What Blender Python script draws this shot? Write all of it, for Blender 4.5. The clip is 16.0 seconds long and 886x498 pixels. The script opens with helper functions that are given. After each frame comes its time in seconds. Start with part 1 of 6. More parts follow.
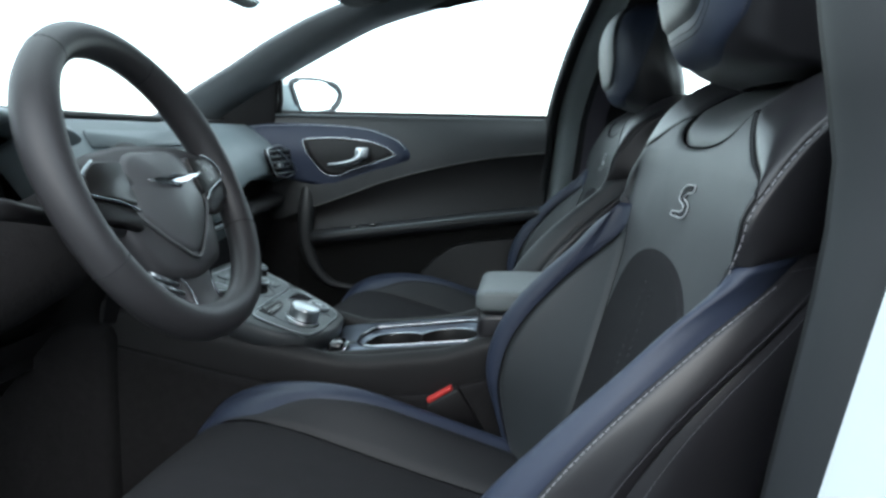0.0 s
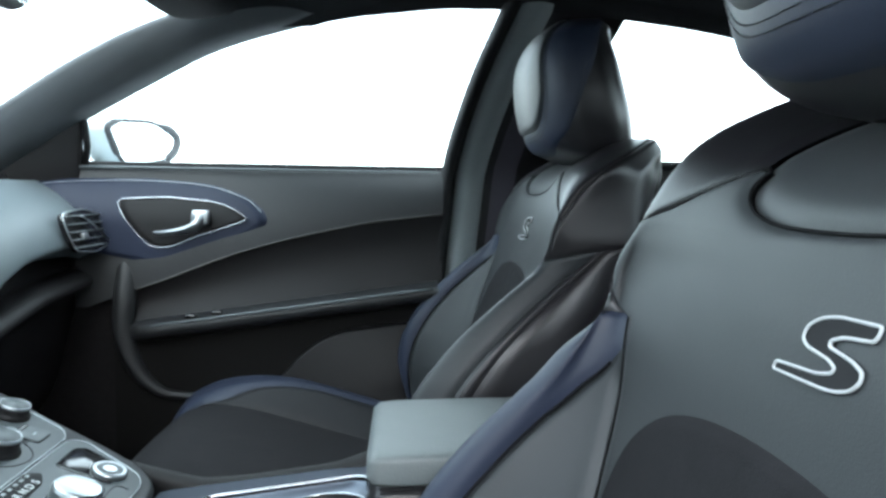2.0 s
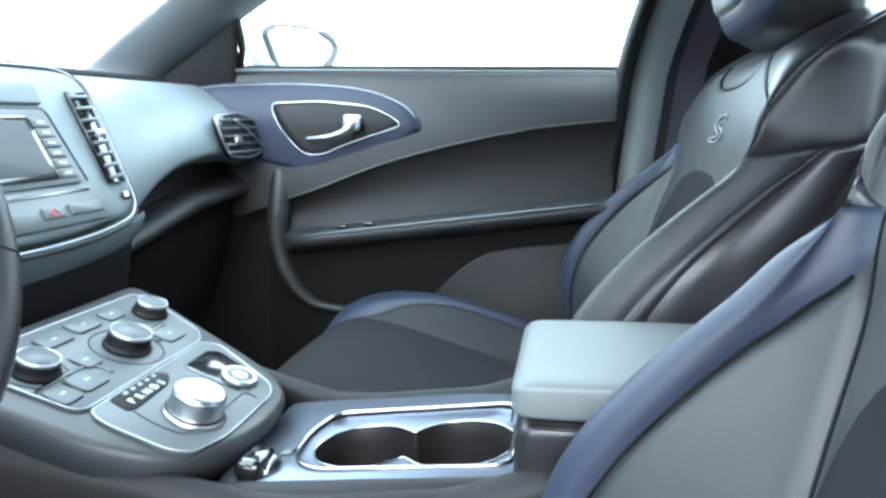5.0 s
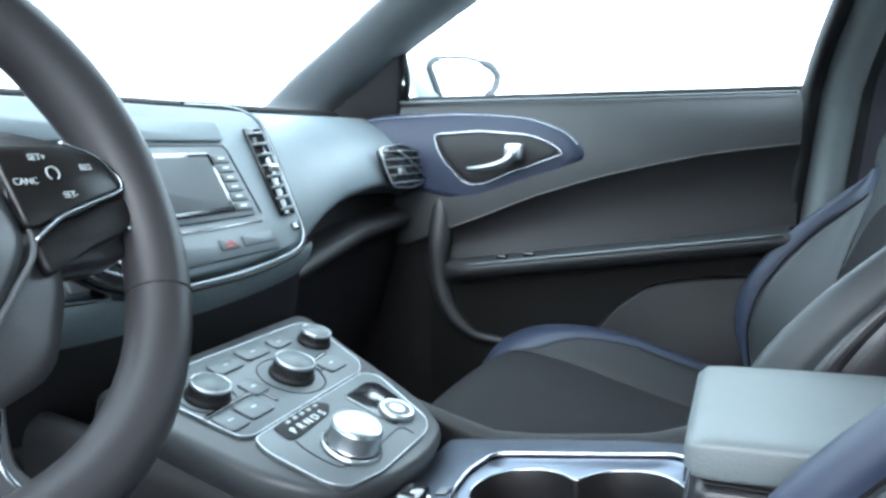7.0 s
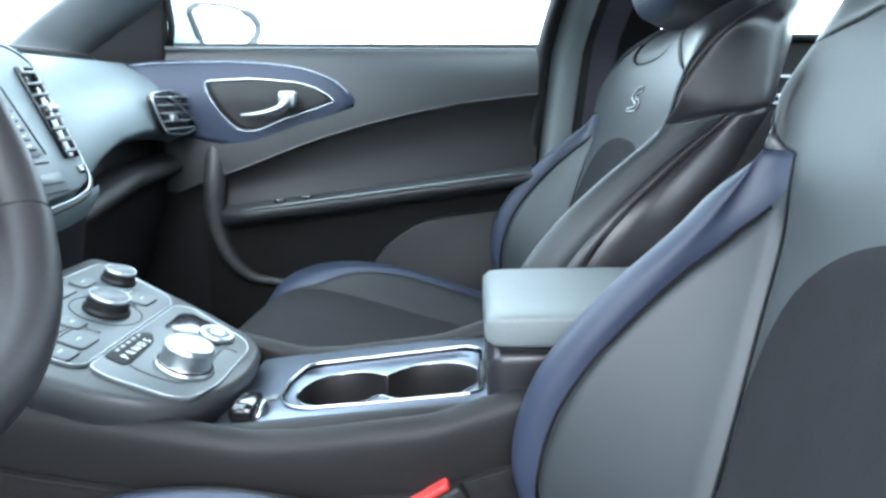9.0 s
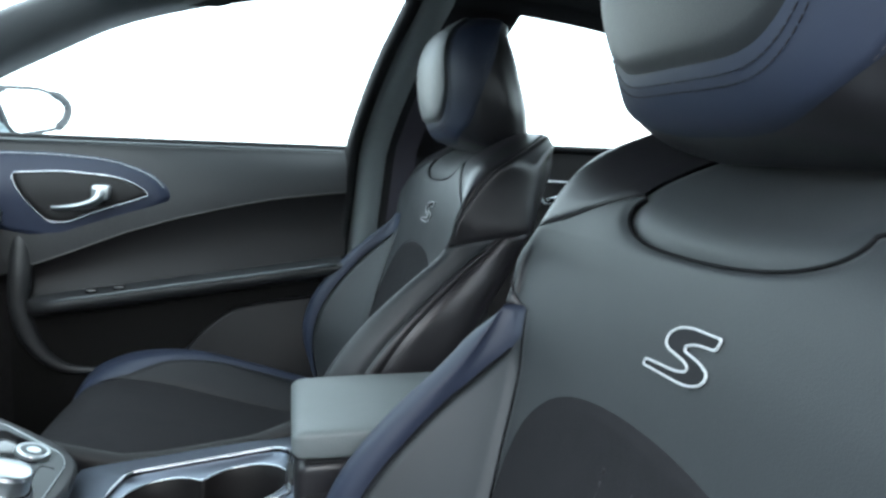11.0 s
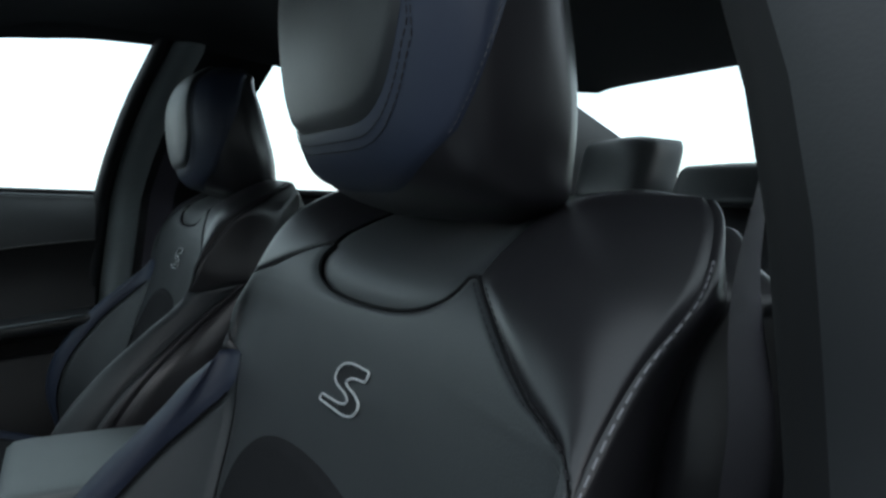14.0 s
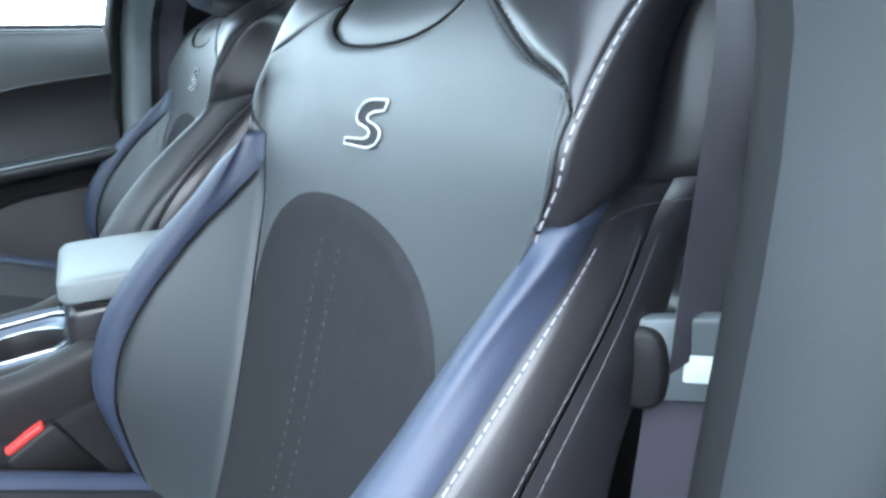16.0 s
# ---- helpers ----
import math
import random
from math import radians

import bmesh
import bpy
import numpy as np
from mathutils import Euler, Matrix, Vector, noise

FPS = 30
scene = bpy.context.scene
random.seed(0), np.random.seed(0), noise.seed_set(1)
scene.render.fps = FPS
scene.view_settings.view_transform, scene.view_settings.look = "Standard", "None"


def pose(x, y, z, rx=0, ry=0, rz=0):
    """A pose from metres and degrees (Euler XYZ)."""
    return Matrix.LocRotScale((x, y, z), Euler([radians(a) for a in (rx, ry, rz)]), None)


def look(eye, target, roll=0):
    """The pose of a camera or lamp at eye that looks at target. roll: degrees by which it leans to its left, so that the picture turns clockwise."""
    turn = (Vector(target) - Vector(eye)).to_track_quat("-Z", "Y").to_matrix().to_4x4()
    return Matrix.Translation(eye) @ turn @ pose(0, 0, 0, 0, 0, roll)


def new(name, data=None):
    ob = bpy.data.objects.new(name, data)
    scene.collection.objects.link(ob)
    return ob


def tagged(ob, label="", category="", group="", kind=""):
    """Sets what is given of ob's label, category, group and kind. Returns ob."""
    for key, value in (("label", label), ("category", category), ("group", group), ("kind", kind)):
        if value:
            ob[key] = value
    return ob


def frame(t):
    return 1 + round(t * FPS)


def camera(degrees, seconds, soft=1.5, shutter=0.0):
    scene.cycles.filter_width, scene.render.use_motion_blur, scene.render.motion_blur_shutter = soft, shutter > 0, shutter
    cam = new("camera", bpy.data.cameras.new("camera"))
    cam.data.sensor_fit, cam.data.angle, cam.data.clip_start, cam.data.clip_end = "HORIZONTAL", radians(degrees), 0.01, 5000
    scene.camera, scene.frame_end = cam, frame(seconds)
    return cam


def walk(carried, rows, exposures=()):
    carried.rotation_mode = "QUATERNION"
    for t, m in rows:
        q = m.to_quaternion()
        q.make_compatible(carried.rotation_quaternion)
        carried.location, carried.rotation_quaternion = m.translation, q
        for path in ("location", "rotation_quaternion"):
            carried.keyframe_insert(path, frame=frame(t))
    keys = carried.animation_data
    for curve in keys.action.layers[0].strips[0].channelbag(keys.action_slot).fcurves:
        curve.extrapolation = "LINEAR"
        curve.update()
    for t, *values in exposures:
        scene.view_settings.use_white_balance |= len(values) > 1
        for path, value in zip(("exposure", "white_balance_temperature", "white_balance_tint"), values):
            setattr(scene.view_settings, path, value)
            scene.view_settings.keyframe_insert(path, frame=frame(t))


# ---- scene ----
cam = camera(60.8, 16.0, soft=2.9)
PATH = [
    (0, (-0.136, -1.014, 0.988), (-0.355, 0.951, 0.691), 1.3),
    (0.5, (-0.197, -0.902, 0.998), (-0.232, 1.077, 0.717), 0.4),
    (1, (-0.2, -0.833, 0.994), (-0.149, 1.146, 0.715), -0.1),
    (1.5, (-0.186, -0.716, 0.994), (-0.12, 1.271, 0.773), 1.4),
    (2, (-0.173, -0.631, 0.999), (-0.063, 1.36, 0.84), 0.9),
    (2.5, (-0.162, -0.581, 1.004), (-0.043, 1.412, 0.893), 0.9),
    (3, (-0.16, -0.556, 1.009), (-0.046, 1.434, 0.847), 1.8),
    (3.5, (-0.158, -0.543, 1.002), (-0.071, 1.431, 0.69), 2.3),
    (4, (-0.16, -0.535, 0.977), (-0.187, 1.436, 0.64), 2.1),
    (4.5, (-0.161, -0.533, 0.965), (-0.35, 1.423, 0.591), 0.5),
    (5, (-0.167, -0.516, 0.955), (-0.491, 1.427, 0.612), 0.8),
    (5.2, (-0.166, -0.512, 0.954), (-0.564, 1.424, 0.647), 0.5),
    (7.3, (-0.177, -0.493, 0.959), (-0.916, 1.344, 0.677), -0.4),
    (7.5, (-0.186, -0.506, 0.954), (-0.842, 1.358, 0.643), -0.5),
    (8, (-0.202, -0.538, 0.943), (-0.678, 1.37, 0.579), -0.1),
    (8.5, (-0.211, -0.566, 0.94), (-0.489, 1.377, 0.554), 0.6),
    (9, (-0.213, -0.589, 0.943), (-0.279, 1.372, 0.559), 0.3),
    (9.2, (-0.211, -0.594, 0.947), (-0.192, 1.37, 0.571), 0.2),
    (11.3, (-0.202, -0.696, 1.044), (0.233, 1.246, 0.848), 2.9),
    (11.5, (-0.195, -0.688, 1.046), (0.258, 1.255, 0.906), 3.3),
    (12, (-0.18, -0.686, 1.068), (0.313, 1.251, 0.998), 3.5),
    (12.5, (-0.171, -0.694, 1.091), (0.376, 1.229, 1.083), 4.4),
    (13, (-0.16, -0.726, 1.098), (0.523, 1.153, 1.065), 4.6),
    (13.3, (-0.152, -0.716, 1.079), (0.633, 1.123, 1.029), 4.6),
    (13.5, (-0.147, -0.734, 1.073), (0.684, 1.084, 1.003), 3.6),
    (14, (-0.146, -0.748, 1.047), (0.746, 1.037, 0.914), 2.2),
    (14.5, (-0.14, -0.746, 1.025), (0.749, 1.026, 0.765), 0.2),
    (15, (-0.148, -0.76, 1.009), (0.734, 1.005, 0.683), 0.1),
    (15.5, (-0.153, -0.77, 0.998), (0.681, 1.002, 0.591), -1.0),
    (16, (-0.159, -0.782, 0.978), (0.661, 0.97, 0.471), -1.4),
]
EXPOSURES = [(0.0, 0.7, 6300, 10), (0.5, 1.4, 6300, 11), (2.0, 1.4, 6300, 11), (2.6, 0.85, 6300, 11), (3.1, 0.1, 6300, 10), (3.6, 0.75, 6300, 11),
             (4.5, 2.1, 6200, 11), (5.2, 2.45, 6000, 11), (7.3, 2.1, 6000, 11), (9.2, 2.4, 6000, 11), (11.5, 0.95, 6300, 11), (12.1, 0.1, 6300, 10), (12.6, -1.15, 6300, 8), (13.4, -1.15, 6300, 8),
             (14.2, 0.05, 6300, 11), (15.0, 1.75, 6100, 11), (16.0, 2.45, 5900, 11)]
walk(cam, [(t, look(eye, target, roll)) for t, eye, target, roll in PATH], EXPOSURES)

# ---- sky and sun: an even overcast ----
world = bpy.data.worlds.new("sky")
scene.world = world
world.use_nodes = True
wn, wl = world.node_tree.nodes, world.node_tree.links
sky = wn.new("ShaderNodeTexSky")
sky.sky_type = "NISHITA"
sky.sun_disc = False
sky.sun_elevation, sky.sun_rotation = radians(30), radians(172)
sky_bg = wn["Background"]
sky_bg.inputs["Strength"].default_value = 0.08
wl.new(sky.outputs[0], sky_bg.inputs["Color"])
cloud_bg = wn.new("ShaderNodeBackground")
cloud_bg.inputs["Color"].default_value = (0.83, 0.95, 0.98, 1)
cloud_bg.inputs["Strength"].default_value = 1.9
both = wn.new("ShaderNodeAddShader")
wl.new(sky_bg.outputs[0], both.inputs[0])
wl.new(cloud_bg.outputs[0], both.inputs[1])
wl.new(both.outputs[0], wn["World Output"].inputs["Surface"])

sun = new("sun", bpy.data.lights.new("sun", "SUN"))
sun.data.energy, sun.data.angle, sun.data.color = 0.8, radians(60), (1.0, 0.97, 0.93)
sun.matrix_world = look((0.6, -4.2, 3.3), (0, 0, 0.8))


# ---- materials ----
def material(name, colour, rough=0.5, metal=0.0, grain=0.0, grain_scale=900.0, mottle=0.12, mottle_scale=14.0, sheen=0.0, coat=0.0, rough_var=0.06, spec=0.5, weave=False, wide_bump=0.25):
    m = bpy.data.materials.new(name)
    m.use_nodes = True
    n, l = m.node_tree.nodes, m.node_tree.links
    b = n["Principled BSDF"]
    tc = n.new("ShaderNodeTexCoord")
    big = n.new("ShaderNodeTexNoise")
    big.inputs["Scale"].default_value, big.inputs["Detail"].default_value = mottle_scale, 5
    l.new(tc.outputs["Object"], big.inputs["Vector"])
    mix = n.new("ShaderNodeMix")
    mix.data_type = "RGBA"
    mix.inputs["A"].default_value = tuple(c * (1 - mottle) for c in colour) + (1,)
    mix.inputs["B"].default_value = tuple(min(1, c * (1 + mottle)) for c in colour) + (1,)
    l.new(big.outputs["Fac"], mix.inputs["Factor"])
    l.new(mix.outputs["Result"], b.inputs["Base Color"])
    rr = n.new("ShaderNodeMapRange")
    rr.inputs["To Min"].default_value, rr.inputs["To Max"].default_value = max(0.01, rough - rough_var), min(1, rough + rough_var)
    l.new(big.outputs["Fac"], rr.inputs["Value"])
    l.new(rr.outputs["Result"], b.inputs["Roughness"])
    b.inputs["Metallic"].default_value = metal
    b.inputs["Specular IOR Level"].default_value = spec
    b.inputs["Sheen Weight"].default_value = sheen
    b.inputs["Coat Weight"].default_value = coat
    b.inputs["Coat Roughness"].default_value = 0.08
    if grain:
        if weave:
            fine = n.new("ShaderNodeTexWave")
            fine.bands_direction = "Z"
            fine.inputs["Scale"].default_value, fine.inputs["Distortion"].default_value = grain_scale, 0.6
        else:
            fine = n.new("ShaderNodeTexVoronoi")
            fine.inputs["Scale"].default_value = grain_scale
        l.new(tc.outputs["Object"], fine.inputs["Vector"])
        bump = n.new("ShaderNodeBump")
        bump.inputs["Strength"].default_value, bump.inputs["Distance"].default_value = grain, 0.0006
        l.new(fine.outputs[0], bump.inputs["Height"])
        wide = n.new("ShaderNodeBump")
        wide.inputs["Strength"].default_value, wide.inputs["Distance"].default_value = wide_bump, 0.004
        l.new(big.outputs["Fac"], wide.inputs["Height"])
        l.new(bump.outputs[0], wide.inputs["Normal"])
        l.new(wide.outputs[0], b.inputs["Normal"])
    return m


LEATHER = material("charcoal_leather", (0.0240, 0.0275, 0.0305), 0.47, grain=0.12, grain_scale=1000, wide_bump=0.06, sheen=0.08, spec=0.50)
LEATHER_MID = material("dark_grey_leather", (0.017, 0.0172, 0.0195), 0.55, grain=0.10, grain_scale=1000, wide_bump=0.05, spec=0.3)
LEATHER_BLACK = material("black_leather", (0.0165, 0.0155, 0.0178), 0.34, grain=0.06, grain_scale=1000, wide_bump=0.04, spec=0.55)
RIM_LEATHER = material("rim_leather", (0.030, 0.0283, 0.0305), 0.46, grain=0.12, grain_scale=1000, wide_bump=0.05, spec=0.4)
NAVY = material("navy_leather", (0.0270, 0.0345, 0.0590), 0.47, grain=0.08, grain_scale=1000, wide_bump=0.05, spec=0.42)
SUEDE = material("charcoal_suede", (0.023, 0.0224, 0.0245), 0.95, grain=0.5, grain_scale=1100, mottle=0.22, mottle_scale=40, spec=0.15)
SUEDE_THREAD = material("suede_thread", (0.032, 0.032, 0.036), 0.9)
THREAD = material("grey_thread", (0.085, 0.082, 0.09), 0.8)
CREASE = material("seam_shade", (0.006, 0.006, 0.007), 0.8, spec=0.2)
THREAD_PALE = material("pale_thread", (0.24, 0.235, 0.25), 0.8)
THREAD_DARK = material("dark_thread", (0.012, 0.012, 0.014), 0.8)
BADGE_THREAD = material("silver_thread", (0.62, 0.64, 0.65), 0.55)
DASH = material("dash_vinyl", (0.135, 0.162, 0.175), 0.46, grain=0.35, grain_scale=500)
HUB = material("hub_vinyl", (0.042, 0.040, 0.043), 0.44, grain=0.15, grain_scale=900, wide_bump=0.05)
HUB_MID = material("airbag_vinyl", (0.080, 0.082, 0.086), 0.42, grain=0.15, grain_scale=900, wide_bump=0.05)
PIPING = material("tan_grey_piping", (0.095, 0.09, 0.085), 0.5)
RIM_GREY = material("dark_grey_plastic", (0.030, 0.033, 0.036), 0.45)
# pillar vinyl lightened: the windscreen's light on it is in the colour
B_PILLAR = material("lit_pillar_vinyl", (0.20, 0.22, 0.225), 0.6, grain=0.3, grain_scale=800)
DOOR_VINYL = material("door_vinyl", (0.018, 0.019, 0.0205), 0.50, grain=0.35, grain_scale=500)
DOOR_NAVY = material("navy_trim", (0.019, 0.025, 0.046), 0.48, grain=0.1, grain_scale=500, spec=0.3)
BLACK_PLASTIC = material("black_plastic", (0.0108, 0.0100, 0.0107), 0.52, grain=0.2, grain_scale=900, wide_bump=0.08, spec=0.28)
DEEP = material("deep_black_plastic", (0.0055, 0.0052, 0.0050), 0.7, grain=0.2, grain_scale=900, wide_bump=0.08, spec=0.15)
PIANO = material("gloss_black", (0.008, 0.008, 0.009), 0.12, coat=0.5, mottle_scale=6)
PANEL_GREY = material("satin_grey_plastic", (0.095, 0.109, 0.115), 0.46, grain=0.1)
CONSOLE_GREY = material("console_grey_plastic", (0.040, 0.043, 0.046), 0.42, grain=0.12, grain_scale=900, wide_bump=0.05)
PAD_BROWN = material("switch_black", (0.011, 0.0098, 0.0095), 0.32, grain=0.04, grain_scale=900, wide_bump=0.03, spec=0.35)
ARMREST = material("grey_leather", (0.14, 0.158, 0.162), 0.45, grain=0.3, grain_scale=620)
BRUSHED = material("satin_blue_metal", (0.155, 0.18, 0.225), 0.36, metal=0.65, grain=0.15, grain_scale=900)
CHROME = material("chrome", (0.52, 0.54, 0.57), 0.14, metal=1.0, rough_var=0.04, mottle=0.05)
SATIN = material("satin_chrome", (0.54, 0.57, 0.59), 0.32, metal=1.0, rough_var=0.05, mottle=0.05)
# driver's copy of the pillar vinyl, darkened to tone down the door's light
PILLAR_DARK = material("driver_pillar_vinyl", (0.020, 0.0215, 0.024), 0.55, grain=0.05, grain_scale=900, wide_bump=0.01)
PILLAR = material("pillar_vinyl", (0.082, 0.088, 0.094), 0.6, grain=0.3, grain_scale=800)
HEADLINER = material("black_headliner", (0.014, 0.014, 0.016), 0.95, grain=0.5, grain_scale=1500, mottle=0.2, mottle_scale=60, spec=0.2)
CARPET = material("black_carpet", (0.016, 0.0150, 0.0156), 0.98, grain=0.9, grain_scale=700, mottle=0.3, mottle_scale=90, spec=0.1)
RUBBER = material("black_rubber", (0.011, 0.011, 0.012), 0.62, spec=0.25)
BELT = material("belt_webbing", (0.050, 0.043, 0.057), 0.7, grain=0.35, grain_scale=420, weave=True, wide_bump=0.05)
RED = material("red_plastic", (0.62, 0.05, 0.045), 0.35)
WHITE = material("white_print", (0.72, 0.76, 0.76), 0.6)
LABEL = material("label_paper", (0.66, 0.72, 0.70), 0.55)
LABEL_INK = material("label_ink", (0.38, 0.42, 0.42), 0.6)
# the car's white, darkened: the mirror housing's shade is put into its colour
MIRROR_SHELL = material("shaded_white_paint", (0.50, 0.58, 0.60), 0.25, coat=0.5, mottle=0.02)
PAINT = material("white_car_paint", (0.74, 0.79, 0.82), 0.22, coat=0.6, mottle=0.02)
SCREEN = material("screen", (0.030, 0.036, 0.039), 0.55, mottle=0.08)
GROUND = material("pale_concrete", (0.85, 0.87, 0.88), 0.85, grain=0.4, grain_scale=60, mottle=0.05, mottle_scale=0.8)
RENDERED = material("pale_render", (0.50, 0.50, 0.485), 0.9, grain=0.5, grain_scale=80, mottle=0.15, mottle_scale=1.5)
ASPHALT = material("asphalt", (0.055, 0.056, 0.058), 0.9, grain=0.6, grain_scale=120, mottle=0.25, mottle_scale=2.5)
# glows at the sky's brightness, for the added strip over the horizon
BACKDROP_GLOW = bpy.data.materials.new("backdrop_glow")
BACKDROP_GLOW.use_nodes = True
BACKDROP_GLOW.node_tree.nodes["Principled BSDF"].inputs["Emission Color"].default_value = (0.85, 0.955, 0.975, 1)
BACKDROP_GLOW.node_tree.nodes["Principled BSDF"].inputs["Emission Strength"].default_value = 2.1
BACKDROP_GLOW.node_tree.nodes["Principled BSDF"].inputs["Base Color"].default_value = (0.05, 0.05, 0.05, 1)
MIRROR = material("mirror_glass", (0.88, 0.90, 0.92), 0.02, metal=1.0, rough_var=0.0, mottle=0.0)


def pane_material(name, tint):
    m = bpy.data.materials.new(name)
    m.use_nodes = True
    n, l = m.node_tree.nodes, m.node_tree.links
    n.remove(n["Principled BSDF"])
    clear, gloss, lw, power, mix = (n.new("ShaderNode" + k) for k in ("BsdfTransparent", "BsdfGlossy", "LayerWeight", "Math", "MixShader"))
    clear.inputs["Color"].default_value = tint
    gloss.inputs["Roughness"].default_value = 0.02
    power.operation = "POWER"
    power.inputs[1].default_value = 5.0
    lw.inputs["Blend"].default_value = 0.5
    for a, b in ((lw.outputs["Facing"], power.inputs[0]), (power.outputs[0], mix.inputs[0]), (clear.outputs[0], mix.inputs[1]), (gloss.outputs[0], mix.inputs[2]), (mix.outputs[0], n["Material Output"].inputs[0])):
        l.new(a, b)
    return m


GLASS = pane_material("window_glass", (0.90, 0.96, 0.95, 1))


# ---- building helpers ----
def thing(name, label, category, place, group="", kind=""):
    ob = new(name)
    ob.empty_display_size = 0.05
    ob.matrix_world = pose(*place)
    return tagged(ob, label, category, group, kind)


def root_place(ob):
    return ob.matrix_basis.translation


def part(name, bm, mat, parent, label="", smooth=True):
    """One mesh, built in the world's places, under a thing or a part."""
    me = bpy.data.meshes.new(name)
    bmesh.ops.recalc_face_normals(bm, faces=bm.faces[:])
    bm.to_mesh(me)
    bm.free()
    me.materials.append(mat)
    for p in me.polygons:
        p.use_smooth = smooth
    ob = new(name, me)
    if parent is not None:
        ob.parent = parent
        # a part's parent already stands at the world's origin, so that only the first step undoes the root's place
        if parent.parent is None:
            ob.matrix_parent_inverse = Matrix.Translation(-root_place(parent))
    if label:
        ob["label"] = label
    return ob


def structure(name, bm, mat, label, category, smooth=True):
    ob = part(name, bm, mat, None, "", smooth)
    return tagged(ob, label, category, kind="structure")


def grid(f, n, m, close_a=False):
    """A sheet f(a, b), a and b from 0 to 1."""
    bm = bmesh.new()
    cols = n if close_a else n + 1
    v = [[bm.verts.new(f(i / n, j / m)) for j in range(m + 1)] for i in range(cols)]
    for i in range(n):
        k = (i + 1) % cols
        for j in range(m):
            bm.faces.new((v[i][j], v[k][j], v[k][j + 1], v[i][j + 1]))
    return bm


def spline(knots, t, loop=False):
    """Catmull-Rom through rows of numbers; t from 0 to 1."""
    n = len(knots) - (0 if loop else 1)
    x = min(max(t, 0.0), 1.0) * n
    i = min(int(x), n - 1)
    s = x - i
    at = (lambda q: knots[q % len(knots)]) if loop else (lambda q: knots[min(max(q, 0), len(knots) - 1)])
    out = []
    for p0, p1, p2, p3 in zip(at(i - 1), at(i), at(i + 1), at(i + 2)):
        out.append(0.5 * (2 * p1 + (p2 - p0) * s + (2 * p0 - 5 * p1 + 4 * p2 - p3) * s * s + (3 * p1 - p0 - 3 * p2 + p3) * s ** 3))
    return out


def smooth_path(points, count, loop=False):
    return [Vector(spline(points, i / (count if loop else count - 1), loop)) for i in range(count)]


def tube(points, radius, sides=8, loop=False, flat=1.0, bm=None):
    """A round bar along points; flat squeezes it along its second axis."""
    bm = bm or bmesh.new()
    pts = [Vector(p) for p in points]
    rings, side = [], None
    for i, p in enumerate(pts):
        a, b = (pts[i - 1], pts[(i + 1) % len(pts)]) if loop else (pts[max(i - 1, 0)], pts[min(i + 1, len(pts) - 1)])
        d = (b - a).normalized()
        if side is None:
            side = d.cross(Vector((0.3, 0.2, 1)))
        side = (side - d * side.dot(d)).normalized()
        up = d.cross(side)
        r = radius[i] if isinstance(radius, (list, tuple)) else radius
        rings.append([bm.verts.new(p + r * (math.cos(2 * math.pi * k / sides) * side + flat * math.sin(2 * math.pi * k / sides) * up)) for k in range(sides)])
    for i in range(len(rings) - (0 if loop else 1)):
        q = rings[(i + 1) % len(rings)]
        for k in range(sides):
            bm.faces.new((rings[i][k], rings[i][(k + 1) % sides], q[(k + 1) % sides], q[k]))
    if not loop:
        bm.faces.new(rings[0][::-1])
        bm.faces.new(rings[-1])
    return bm


def box(lo, hi, bevel=0.0, segments=3, bm=None):
    bm = bm or bmesh.new()
    got = bmesh.ops.create_cube(bm, size=1)["verts"]
    for v in got:
        v.co = Vector([(l + h) / 2 + c * (h - l) for l, h, c in zip(lo, hi, v.co)])
    if bevel:
        edges = list({e for v in got for e in v.link_edges})
        bmesh.ops.bevel(bm, geom=edges, offset=bevel, segments=segments, profile=0.5, affect="EDGES")
    return bm


def rounded(poly, r, steps=4):
    """A polygon in 2D with its corners rounded."""
    out = []
    n = len(poly)
    for i in range(n):
        p, a, b = Vector(poly[i]), Vector(poly[i - 1]), Vector(poly[(i + 1) % n])
        da, db = (a - p), (b - p)
        q = min(r, da.length * 0.45, db.length * 0.45)
        s, e = p + da.normalized() * q, p + db.normalized() * q
        for k in range(steps + 1):
            t = k / steps
            out.append(tuple(s * (1 - t) ** 2 + p * 2 * t * (1 - t) + e * t ** 2))
    return out


def slab(poly, place, thick, bevel=0.0015, bm=None):
    """A plate: a 2D outline, laid out by place(u, v, w), from w = 0 to w = thick, with a bevelled upper rim."""
    bm = bm or bmesh.new()
    c = sum((Vector(p) for p in poly), Vector((0, 0))) / len(poly)
    rows = []
    for w, shrink in ((0, 0), (thick - bevel, 0), (thick - 0.3 * bevel, 0.35 * bevel), (thick, bevel)):
        row = []
        for p in poly:
            d = Vector(p) - c
            q = c + d * max(0.0, 1 - shrink / max(d.length, 1e-6))
            row.append(bm.verts.new(place(q.x, q.y, w)))
        rows.append(row)
    n = len(poly)
    for a, b in zip(rows, rows[1:]):
        for i in range(n):
            bm.faces.new((a[i], a[(i + 1) % n], b[(i + 1) % n], b[i]))
    bm.faces.new(rows[-1])
    bm.faces.new(rows[0][::-1])
    return bm


def frame_of(origin, u, v):
    o, u, v = Vector(origin), Vector(u).normalized(), Vector(v).normalized()
    w = u.cross(v).normalized()
    v = w.cross(u)
    return lambda a, b, c=0.0: o + a * u + b * v + c * w


